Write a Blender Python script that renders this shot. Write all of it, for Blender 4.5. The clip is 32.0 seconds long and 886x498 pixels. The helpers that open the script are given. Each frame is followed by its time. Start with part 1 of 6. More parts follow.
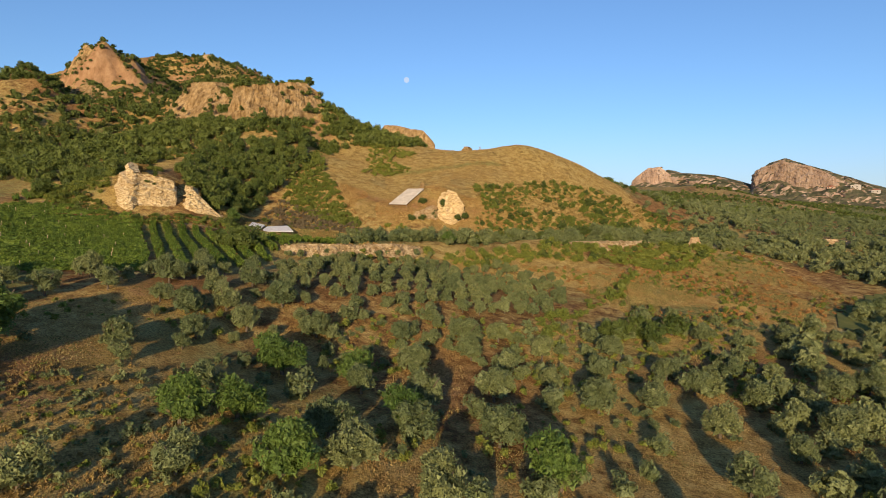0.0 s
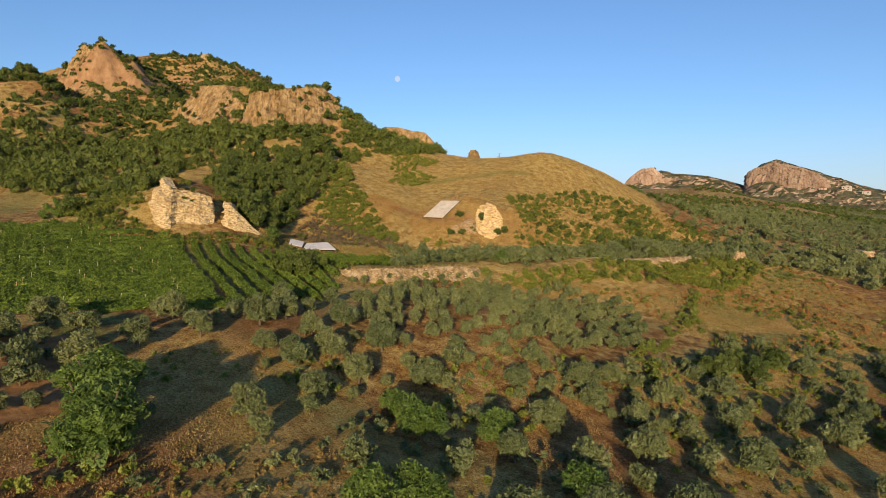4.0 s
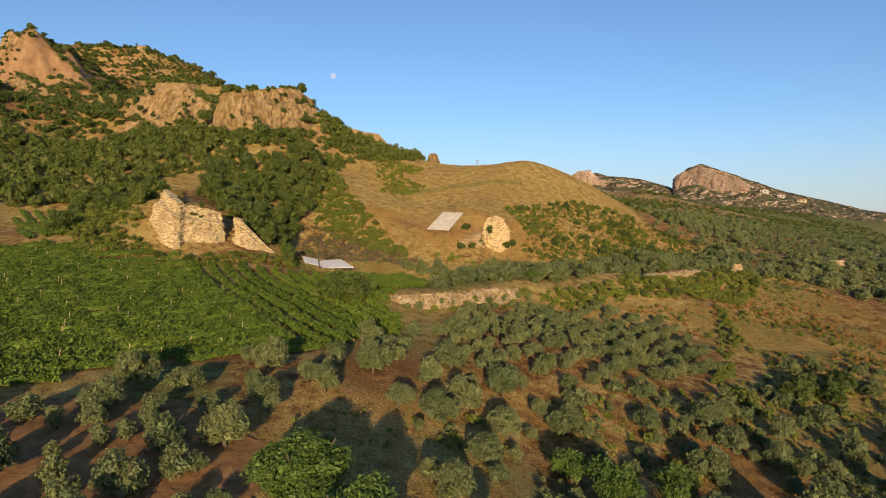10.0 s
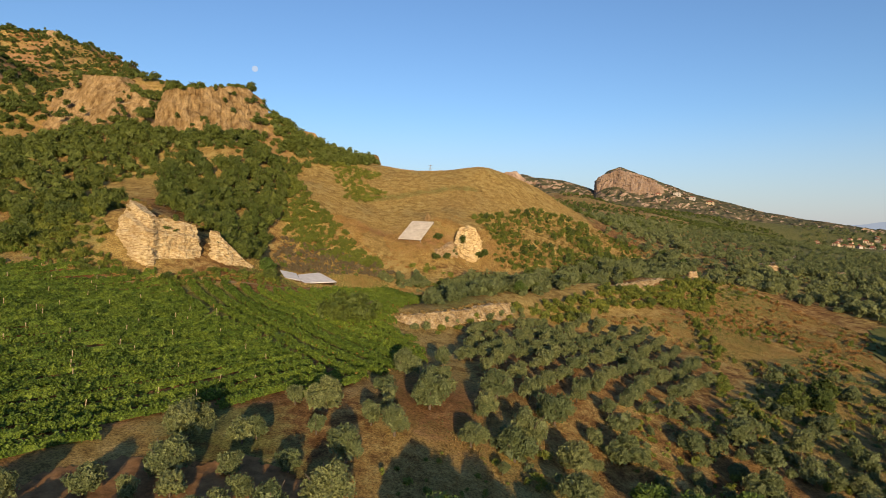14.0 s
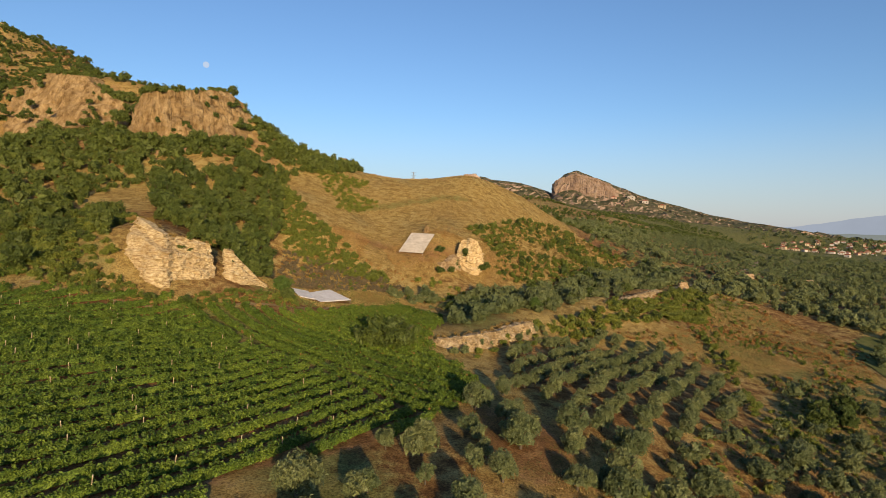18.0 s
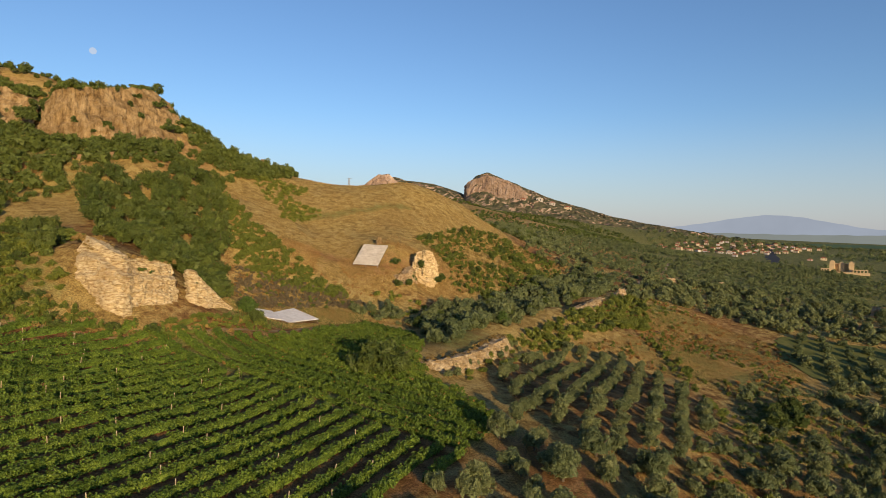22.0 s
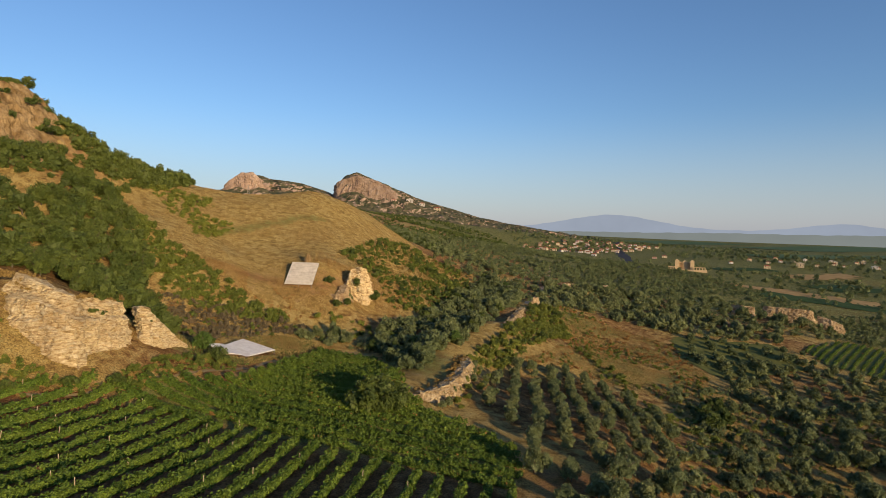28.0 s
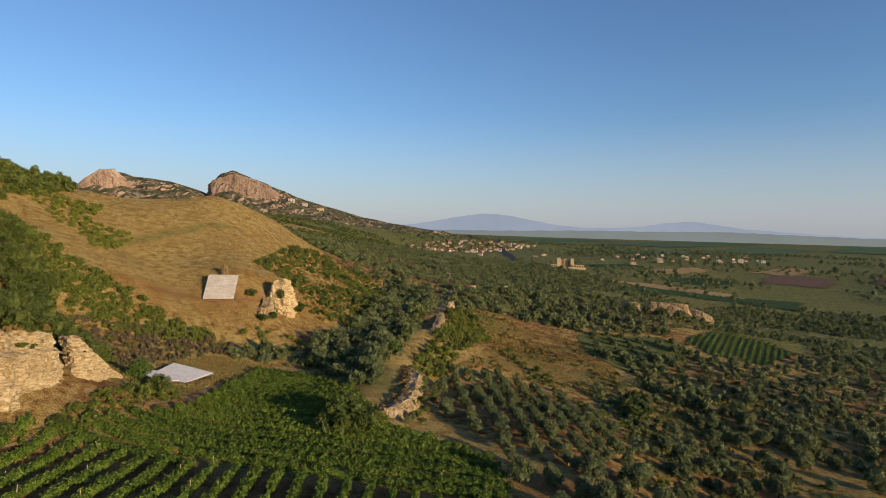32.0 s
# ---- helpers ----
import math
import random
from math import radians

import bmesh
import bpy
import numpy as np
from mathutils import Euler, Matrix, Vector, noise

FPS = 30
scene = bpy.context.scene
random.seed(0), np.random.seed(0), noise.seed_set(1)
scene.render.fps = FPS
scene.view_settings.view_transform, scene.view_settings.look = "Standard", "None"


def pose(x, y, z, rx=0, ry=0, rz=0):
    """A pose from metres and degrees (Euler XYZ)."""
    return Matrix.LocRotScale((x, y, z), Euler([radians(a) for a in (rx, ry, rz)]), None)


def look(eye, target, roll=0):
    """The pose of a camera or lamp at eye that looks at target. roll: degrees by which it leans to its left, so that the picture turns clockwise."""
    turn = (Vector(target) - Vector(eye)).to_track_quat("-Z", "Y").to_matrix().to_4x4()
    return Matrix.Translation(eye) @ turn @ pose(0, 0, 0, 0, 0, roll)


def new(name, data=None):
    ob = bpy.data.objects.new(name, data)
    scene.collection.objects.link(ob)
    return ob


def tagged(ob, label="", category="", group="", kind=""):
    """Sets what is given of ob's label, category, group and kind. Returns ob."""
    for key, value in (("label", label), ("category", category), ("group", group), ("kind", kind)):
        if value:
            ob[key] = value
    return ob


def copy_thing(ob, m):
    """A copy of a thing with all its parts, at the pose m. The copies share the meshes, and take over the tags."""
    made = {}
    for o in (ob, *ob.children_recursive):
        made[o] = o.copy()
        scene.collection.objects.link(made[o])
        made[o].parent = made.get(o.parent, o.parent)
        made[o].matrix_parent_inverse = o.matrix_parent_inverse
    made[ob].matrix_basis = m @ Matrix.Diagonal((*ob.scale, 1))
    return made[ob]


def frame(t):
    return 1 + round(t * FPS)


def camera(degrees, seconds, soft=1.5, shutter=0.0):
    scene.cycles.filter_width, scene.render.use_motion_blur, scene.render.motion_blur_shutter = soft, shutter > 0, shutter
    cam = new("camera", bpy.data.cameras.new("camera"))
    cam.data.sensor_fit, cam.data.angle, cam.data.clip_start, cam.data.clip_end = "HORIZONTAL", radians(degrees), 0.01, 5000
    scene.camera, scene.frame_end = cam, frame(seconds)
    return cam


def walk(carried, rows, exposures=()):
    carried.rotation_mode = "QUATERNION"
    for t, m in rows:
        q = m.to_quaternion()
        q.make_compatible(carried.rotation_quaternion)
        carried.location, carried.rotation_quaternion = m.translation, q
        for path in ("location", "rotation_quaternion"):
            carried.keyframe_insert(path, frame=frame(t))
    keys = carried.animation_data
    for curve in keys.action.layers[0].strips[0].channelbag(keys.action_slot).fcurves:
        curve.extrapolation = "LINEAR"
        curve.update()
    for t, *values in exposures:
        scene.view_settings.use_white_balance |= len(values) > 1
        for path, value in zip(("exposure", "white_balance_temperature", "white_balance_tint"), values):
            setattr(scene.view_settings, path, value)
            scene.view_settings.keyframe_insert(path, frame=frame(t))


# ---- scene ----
cam = camera(75.14, 32.0, soft=0.75)
# seconds, place, heading to the left of +y, pitch, lean to the left (degrees)
PATH = [
    (0.0, 90.40, -61.28, 4.34, 32.38, -2.00, 0.88),
    (0.5, 88.19, -61.80, 5.00, 32.03, -2.03, 0.87),
    (1.0, 86.02, -62.28, 5.64, 31.79, -2.07, 0.86),
    (1.5, 83.87, -62.74, 6.28, 31.54, -2.09, 0.84),
    (2.0, 81.69, -63.18, 6.92, 31.41, -2.13, 0.77),
    (2.5, 79.49, -63.63, 7.52, 31.29, -2.18, 0.75),
    (3.0, 77.26, -64.10, 8.09, 31.12, -2.18, 0.80),
    (3.5, 75.04, -64.58, 8.63, 31.00, -2.17, 0.83),
    (4.0, 72.84, -65.04, 9.18, 30.89, -2.18, 0.82),
    (4.5, 70.67, -65.52, 9.70, 30.79, -2.22, 0.80),
    (6.5, 62.23, -68.04, 10.93, 25.82, -2.10, 0.89),
    (7.0, 60.29, -68.52, 11.30, 25.29, -2.15, 0.90),
    (7.5, 58.40, -68.99, 11.67, 24.90, -2.16, 0.87),
    (8.0, 56.52, -69.49, 12.02, 24.56, -2.21, 0.84),
    (8.5, 54.63, -69.97, 12.38, 24.32, -2.22, 0.81),
    (9.0, 52.71, -70.43, 12.74, 24.13, -2.23, 0.79),
    (9.5, 50.75, -70.85, 13.08, 23.94, -2.25, 0.79),
    (10.0, 48.77, -71.24, 13.41, 23.81, -2.25, 0.79),
    (10.5, 46.80, -71.65, 13.74, 23.66, -2.24, 0.79),
    (11.0, 44.90, -72.15, 14.13, 22.90, -2.22, 0.83),
    (11.5, 43.05, -72.71, 14.59, 21.00, -2.27, 0.88),
    (12.0, 41.18, -73.23, 15.07, 19.11, -2.29, 0.95),
    (12.5, 39.26, -73.67, 15.52, 17.93, -2.32, 0.96),
    (13.0, 37.29, -74.03, 15.96, 17.09, -2.34, 0.95),
    (13.5, 35.31, -74.30, 16.40, 16.42, -2.36, 0.96),
    (14.0, 33.35, -74.50, 16.83, 16.01, -2.36, 0.96),
    (14.5, 31.45, -74.69, 17.25, 15.72, -2.34, 0.95),
    (16.5, 23.86, -75.90, 19.23, 13.47, -2.34, 1.18),
    (17.0, 21.90, -76.05, 19.62, 12.38, -2.30, 1.17),
    (17.5, 19.93, -76.20, 20.01, 11.68, -2.30, 1.16),
    (18.0, 17.97, -76.32, 20.41, 11.21, -2.28, 1.11),
    (18.5, 16.03, -76.39, 20.79, 10.18, -2.27, 1.11),
    (19.0, 14.10, -76.45, 21.17, 7.95, -2.23, 1.13),
    (19.5, 12.18, -76.51, 21.57, 6.53, -2.22, 1.14),
    (20.0, 10.33, -76.59, 21.98, 5.58, -2.20, 1.11),
    (20.5, 8.53, -76.65, 22.43, 4.70, -2.18, 1.07),
    (21.0, 6.72, -76.67, 22.92, 3.73, -2.18, 1.08),
    (21.5, 4.86, -76.64, 23.45, 2.74, -2.20, 1.10),
    (22.0, 2.98, -76.58, 24.02, 1.89, -2.23, 1.11),
    (22.5, 1.11, -76.47, 24.58, 1.26, -2.26, 1.13),
    (23.0, -0.74, -76.33, 25.12, 0.60, -2.28, 1.14),
    (23.5, -2.58, -76.18, 25.63, -0.02, -2.27, 1.13),
    (24.0, -4.42, -76.03, 26.11, -0.51, -2.27, 1.10),
    (24.5, -6.25, -75.84, 26.58, -0.76, -2.31, 1.06),
    (26.5, -13.61, -74.81, 28.17, -2.15, -2.35, 0.88),
    (27.0, -15.56, -74.65, 28.49, -6.56, -2.24, 0.89),
    (27.5, -17.54, -74.42, 28.84, -10.28, -2.23, 0.94),
    (28.0, -19.48, -74.06, 29.20, -12.03, -2.21, 0.97),
    (28.5, -21.36, -73.65, 29.55, -13.17, -2.21, 0.96),
    (29.0, -23.19, -73.22, 29.87, -13.99, -2.20, 0.88),
    (29.5, -25.01, -72.82, 30.16, -14.46, -2.18, 0.78),
    (30.0, -26.82, -72.44, 30.45, -14.75, -2.18, 0.67),
    (30.5, -28.57, -72.05, 30.77, -15.00, -2.19, 0.59),
    (31.0, -30.24, -71.60, 31.13, -17.65, -2.19, 0.58),
    (31.5, -31.82, -71.02, 31.50, -22.06, -2.18, 0.56),
    (32.0, -33.39, -70.23, 31.88, -24.13, -2.18, 0.58),
]
walk(cam, [(t, pose(x, y, z) @ pose(0, 0, 0, 0, 0, yaw) @ pose(0, 0, 0, 90 + pitch, 0, 0) @ pose(0, 0, 0, 0, 0, lean)) for t, x, y, z, yaw, pitch, lean in PATH], [(0.0, 0.63, 6550, 10), (4.0, 0.61, 6650, 10), (11.0, 0.57, 6850, 10), (23.0, 0.44, 6850, 10), (32.0, 0.37, 6550, 10)])

# ---------------------------------------------------------------- light
SUN_DIR = Vector((0.43, -0.90, 0.0)).normalized()
SUN_UP = radians(9.5)
world = bpy.data.worlds.new("sky")
scene.world = world
world.use_nodes = True
wt = world.node_tree
sky = wt.nodes.new("ShaderNodeTexSky")
sky.sky_type = "NISHITA"
sky.sun_disc = False
sky.sun_elevation = SUN_UP
sky.sun_rotation = math.atan2(SUN_DIR.x, SUN_DIR.y) % (2 * math.pi)
sky.altitude = 100.0
sky.air_density = 1.0
sky.dust_density = 0.5
sky.ozone_density = 4.4
wt.nodes["Background"].inputs["Strength"].default_value = 0.147
tint = wt.nodes.new("ShaderNodeMix")
tint.data_type, tint.blend_type = "RGBA", "MULTIPLY"
tint.inputs["Factor"].default_value = 1.0
tint.inputs[7].default_value = (1.11, 0.955, 0.945, 1)
wt.links.new(sky.outputs[0], tint.inputs[6])
# morning haze low in the sky
way = wt.nodes.new("ShaderNodeTexCoord")
split = wt.nodes.new("ShaderNodeSeparateXYZ")
wt.links.new(way.outputs["Generated"], split.inputs[0])
low = wt.nodes.new("ShaderNodeMapRange")
low.interpolation_type = "SMOOTHSTEP"
for key, value in (("From Min", 0.0), ("From Max", 0.2), ("To Min", 0.6), ("To Max", 0.0)):
    low.inputs[key].default_value = value
wt.links.new(split.outputs[2], low.inputs["Value"])
haze = wt.nodes.new("ShaderNodeMix")
haze.data_type = "RGBA"
haze.inputs[7].default_value = (2.35, 2.6, 3.15, 1)
wt.links.new(low.outputs["Result"], haze.inputs["Factor"])
wt.links.new(tint.outputs[2], haze.inputs[6])
wt.links.new(haze.outputs[2], wt.nodes["Background"].inputs["Color"])
sun_data = bpy.data.lights.new("sun", "SUN")
sun_data.energy = 3.95
sun_data.angle = radians(0.6)
sun_data.color = (1.0, 0.76, 0.46)
sun = new("sun", sun_data)
s_dir = Vector((SUN_DIR.x * math.cos(SUN_UP), SUN_DIR.y * math.cos(SUN_UP), math.sin(SUN_UP)))
sun.matrix_world = look(s_dir * 200, (0, 0, 0))


# ---------------------------------------------------------------- helpers
def mat(name, rough=0.9, spec=0.2):
    m = bpy.data.materials.new(name)
    m.use_nodes = True
    b = m.node_tree.nodes["Principled BSDF"]
    b.inputs["Roughness"].default_value = rough
    b.inputs["Specular IOR Level"].default_value = spec
    return m, m.node_tree, b


def ramp(nt, src, stops):
    r = nt.nodes.new("ShaderNodeValToRGB")
    e = r.color_ramp.elements
    while len(e) < len(stops):
        e.new(0.5)
    for k, (p, c) in zip(e, stops):
        k.position, k.color = p, (*c, 1)
    nt.links.new(src, r.inputs["Fac"])
    return r.outputs["Color"]


def tex_noise(nt, scale, detail=4.0, rough=0.6, coord="Object", stretch=None):
    tc = nt.nodes.new("ShaderNodeTexCoord")
    n = nt.nodes.new("ShaderNodeTexNoise")
    n.inputs["Scale"].default_value = scale
    n.inputs["Detail"].default_value = detail
    n.inputs["Roughness"].default_value = rough
    out = tc.outputs[coord]
    if stretch:
        mp = nt.nodes.new("ShaderNodeMapping")
        mp.inputs["Scale"].default_value = stretch
        nt.links.new(out, mp.inputs["Vector"])
        out = mp.outputs["Vector"]
    nt.links.new(out, n.inputs["Vector"])
    return n.outputs["Fac"]


def mix(nt, fac, a, b, mode="MIX"):
    n = nt.nodes.new("ShaderNodeMix")
    n.data_type, n.blend_type = "RGBA", mode
    for sock, v in ((n.inputs["Factor"], fac), (n.inputs[6], a), (n.inputs[7], b)):
        if isinstance(v, (int, float)):
            sock.default_value = v
        elif isinstance(v, tuple):
            sock.default_value = (*v, 1)
        else:
            nt.links.new(v, sock)
    return n.outputs[2]


def bump(nt, b, height, strength=0.5, dist=0.1):
    n = nt.nodes.new("ShaderNodeBump")
    n.inputs["Strength"].default_value = strength
    n.inputs["Distance"].default_value = dist
    nt.links.new(height, n.inputs["Height"])
    nt.links.new(n.outputs["Normal"], b.inputs["Normal"])


def math_node(nt, op, a, b=None, clamp=False):
    n = nt.nodes.new("ShaderNodeMath")
    n.operation, n.use_clamp = op, clamp
    for sock, v in ((n.inputs[0], a), (n.inputs[1], b)):
        if v is None:
            continue
        if isinstance(v, (int, float)):
            sock.default_value = v
        else:
            nt.links.new(v, sock)
    return n.outputs[0]


def leaf_material(name, dark, light, dry=None, rough=0.6, grain=6.0, holes=0.45):
    m, nt, b = mat(name, rough, 0.25)
    info = nt.nodes.new("ShaderNodeObjectInfo")
    geo = nt.nodes.new("ShaderNodeNewGeometry")
    c = ramp(nt, geo.outputs["Random Per Island"], [(0.0, dark), (1.0, light)])
    big = tex_noise(nt, 0.5, 3)
    c = mix(nt, math_node(nt, "MULTIPLY", big, 0.7), c, light)
    tone = ramp(nt, info.outputs["Random"], [(0.0, (0.72, 0.78, 0.72)), (1.0, (1.18, 1.12, 1.0))])
    c = mix(nt, 1.0, c, tone, "MULTIPLY")
    if dry:
        c = mix(nt, math_node(nt, "GREATER_THAN", geo.outputs["Random Per Island"], 0.985), c, dry)
    fine = tex_noise(nt, grain, 2, 0.6)
    c = mix(nt, 1.0, c, ramp(nt, fine, [(0.40, (0.5, 0.5, 0.48)), (0.62, (1.3, 1.3, 1.2))]), "MULTIPLY")
    nt.links.new(c, b.inputs["Base Color"])
    tr = nt.nodes.new("ShaderNodeBsdfTranslucent")
    nt.links.new(c, tr.inputs["Color"])
    ms = nt.nodes.new("ShaderNodeMixShader")
    ms.inputs["Fac"].default_value = 0.2
    nt.links.new(b.outputs[0], ms.inputs[1])
    nt.links.new(tr.outputs[0], ms.inputs[2])
    gap = nt.nodes.new("ShaderNodeBsdfTransparent")
    cut = nt.nodes.new("ShaderNodeMixShader")
    nt.links.new(math_node(nt, "LESS_THAN", fine, holes), cut.inputs["Fac"])
    nt.links.new(ms.outputs[0], cut.inputs[1])
    nt.links.new(gap.outputs[0], cut.inputs[2])
    nt.links.new(cut.outputs[0], nt.nodes["Material Output"].inputs["Surface"])
    return m


def mesh_from(name, verts, faces, material=None, smooth=False):
    """A mesh from arrays of corners and of faces that all have the same number of corners."""
    verts, faces = np.asarray(verts, np.float32), np.asarray(faces, np.int32)
    me = bpy.data.meshes.new(name)
    n, k = faces.shape
    me.vertices.add(len(verts))
    me.vertices.foreach_set("co", verts.ravel())
    me.loops.add(n * k)
    me.loops.foreach_set("vertex_index", faces.ravel())
    me.polygons.add(n)
    me.polygons.foreach_set("loop_start", np.arange(0, n * k, k, dtype=np.int32))
    me.polygons.foreach_set("use_smooth", np.full(n, smooth))
    me.update(calc_edges=True)
    me.validate()
    if material:
        me.materials.append(material)
    return me


def child(name, me, parent, label=""):
    ob = new(name, me)
    ob.parent = parent
    return tagged(ob, label) if label else ob


def part(name, bm, material, parent, label=""):
    me = bpy.data.meshes.new(name)
    bm.to_mesh(me)
    bm.free()
    me.materials.append(material)
    return child(name, me, parent, label)


def leaves(points, outward, size, rng, loose=0.8, aspect=1.9):
    """Corner and face arrays of small leaf sprays at points, facing roughly outward."""
    n = len(points)
    nrm = outward + rng.normal(0, loose, (n, 3))
    nrm /= np.linalg.norm(nrm, axis=1)[:, None] + 1e-9
    ref = rng.normal(0, 1, (n, 3))
    u = np.cross(nrm, ref)
    u /= np.linalg.norm(u, axis=1)[:, None] + 1e-9
    v = np.cross(nrm, u)
    s = (size * rng.uniform(0.6, 1.35, n))[:, None]
    a, b = u * s * aspect * 0.5, v * s * 0.5
    bend = nrm * s * 0.22
    quad = np.stack([points - a, points - b * 0.9 + bend, points + a, points + b * 0.9 + bend], 1).reshape(-1, 3)
    return quad, np.arange(4 * n).reshape(-1, 4)


def crown_cloud(rng, rx, ry, rz, lobes, count, size, flat=0.25, core=0.95):
    """Leaf points of an uneven crown made of many lobes; its foot lies at z = 0."""
    c = rng.normal(0, 1, (lobes, 3))
    c /= np.linalg.norm(c, axis=1)[:, None]
    c *= rng.uniform(0.2, 0.68, lobes)[:, None] * (rx, ry, rz)
    c[:, 2] += rz * (0.85 - flat)
    r = rng.uniform(0.32, 0.52, lobes) * min(rx, ry, rz)
    which = rng.choice(lobes, count, p=r**2 / (r**2).sum())
    d = rng.normal(0, 1, (count, 3))
    d /= np.linalg.norm(d, axis=1)[:, None]
    d[:, 2] = np.where(d[:, 2] < -0.35, -d[:, 2] * 0.6, d[:, 2])
    p = c[which] + d * (r[which] * rng.uniform(0.72, 1.12, count))[:, None]
    gap = np.array([noise.noise(Vector(q * (1.1 / max(rx, 0.3) * 2.2))) for q in p])
    keep = gap > -0.28
    p, d = p[keep], d[keep]
    p[:, 2] = np.maximum(p[:, 2], 0.06)
    q, f = leaves(p, d, size, rng)
    if core:
        cube = np.array([(x, y, z) for x in (-1, 1) for y in (-1, 1) for z in (-1, 1)], float) * core / math.sqrt(3)
        side = np.array([(0, 1, 3, 2), (4, 6, 7, 5), (0, 4, 5, 1), (2, 3, 7, 6), (0, 2, 6, 4), (1, 5, 7, 3)])
        body = []
        for k in range(lobes):
            t, w = np.linalg.qr(rng.normal(0, 1, (3, 3)))
            body.append(c[k] + (cube @ t) * r[k] * rng.uniform(0.85, 1.1, (8, 1)))
        body = np.concatenate(body)
        body[:, 2] = np.maximum(body[:, 2], 0.05)
        body = body.reshape(lobes, 8, 3)[:, side].reshape(-1, 3)
        q = np.concatenate([q, body])
        f = np.arange(len(q)).reshape(-1, 4)
    return q, f


def limb(bm, a, b, ra, rb, sides=7):
    """A tapered round branch between two points."""
    a, b = Vector(a), Vector(b)
    q = (b - a).to_track_quat("Z", "Y")
    rings = []
    for p, r in ((a, ra), (b, rb)):
        rings.append([bm.verts.new(p + q @ Vector((math.cos(t) * r, math.sin(t) * r, 0))) for t in np.arange(sides) * 2 * math.pi / sides])
    for k in range(sides):
        bm.faces.new((rings[0][k], rings[0][(k + 1) % sides], rings[1][(k + 1) % sides], rings[1][k]))
    bm.faces.new(rings[1])


# ---------------------------------------------------------------- lie of the land
# spot heights (x, y, height) by landform
VALLEY = [(33, -31, -8.5), (51, -17, -13), (70, 3, -16.5), (66, 32, -14), (37, -12, -11), (42, 8, -9.5), (29, 20, -5), (20, -6, -4.6),
          (12, -20, -4), (54, 47, -11), (90, -61, -20), (60, -60, -14), (30, -62, -9), (0, -60, -5.5), (-33, -75, -1), (120, 0, -19), (120, -60, -24)]
VINEYARD = [(-7, -25, -3), (8, 0, -3), (-10, 17, -0.2), (-25, -5, -0.5), (-28, 30, 1.4), (-52, 14, 5.5), (-50, -15, 4), (-80, -40, 6), (-5, 45, 0),
            (0, 62, 0), (-28.6, 49.6, 2.0), (-38, 54, 3.6), (-70, -5, 7)]
BANK = [(-2, 30, 0.2), (7.5, 45.5, 0.2), (12, 58, 0.0), (32, 82, 0.8), (49, 112, 0.4), (4.2, 25.2, -1.8), (13.2, 41.2, -2.2), (18.5, 54, -3.4), (37, 77, -2), (56, 107, -3.5)]
SLOPE = [(60, 132, 0.2), (64, 93, -8), (72, 95, -10), (81, 63, -12), (87, 76, -12.4), (103, 70, -16), (116, 114, -9.5),
         (148, 100, -12), (100, 154, -4), (96, 187, 1.5), (83, 161, 0), (180, 142, -10), (255, 150, -22), (282, 185, -20), (22, 105, -0.5), (45, 130, 0)]
MOUND = [(-4.5, 98, 6.8), (-9, 94, 8), (-12, 90, 6.6), (-18, 80, 4), (-5, 106, 12), (-27.4, 101.5, 16.7), (-20, 100, 16.2), (-22, 92.5, 11.8), (-29, 93, 12.1),
         (-44, 86, 14.8), (-47, 118, 22.7), (-62, 112, 28.5), (-87, 117, 38.5), (-20, 180, 42.5), (0, 192, 35), (-42, 175, 41), (-79, 172, 46), (-66, 173, 43), (17, 159, 16), (41, 170, 3.5), (-49, 57, 6.5),
         (5, 85, 1), (-30, 140, 29)]
FOOTHILL = [(-106, 72, 31), (-187, 99, 44), (-163, 112, 55), (-110, 106, 47.5), (-135, 106, 51), (-90, 106, 43), (-96, 20, 13), (-65, 28, 18), (-72, 34, 20), (-56, 36, 14), (-80, 60, 23), (-130, 30, 21),
    (-172, 60, 33), (-195, 137, 78), (-172, 137, 77)]
CLIFF_LAND = [(-148, 138, 70.5), (-130, 139, 71), (-112, 140, 66), (-200, 123, 62), (-186, 122, 58), (-168, 120, 56), (-152, 120, 56), (-142, 119, 54), (-128, 118, 50), (-112, 118, 48), (-100, 120, 49), (-98, 140, 57),
    (-82, 150, 45), (-117, 152, 60), (-110, 162, 57)]
BACK_LAND = [(-101, 155, 54), (-70, 190, 40), (-141, 336, 54), (-222, 395, 78), (-272, 402, 88), (-292, 99, 86), (-240, 60, 52), (-100, 250, 42), (-60, 260, 34), (-240, 460, 78), (-200, 480, 62), (-200, 650, 62),
    (-170, 820, 66), (-250, 600, 70)]
HEIGHTS = [(-405, 150, 106), (-373, 150, 113), (-340, 150, 124), (-326, 148, 127), (-342, 122, 90), (-328, 126, 92), (-360, 112, 80), (-400, 120, 80), (-380, 118, 78), (-310, 130, 88), (-290, 116, 74), (-272, 114, 70),
    (-310, 150, 112), (-284, 150, 90), (-629, 330, 190), (-591, 199, 145), (-493, 300, 178), (-420, 262, 156)]
SADDLE_LAND = [(-382, 275, 154), (-342, 308, 136), (-274, 230, 108), (-186, 180, 82), (-268, 158, 78), (-252, 176, 78), (-262, 140, 78), (-300, 212, 94), (-335, 228, 112), (-262, 195, 80), (-375, 235, 122), (-280, 279, 106),
    (-262, 285, 99), (-292, 345, 102), (-303, 364, 98), (-247, 329, 86), (-238, 337, 82), (-360, 353, 130)]
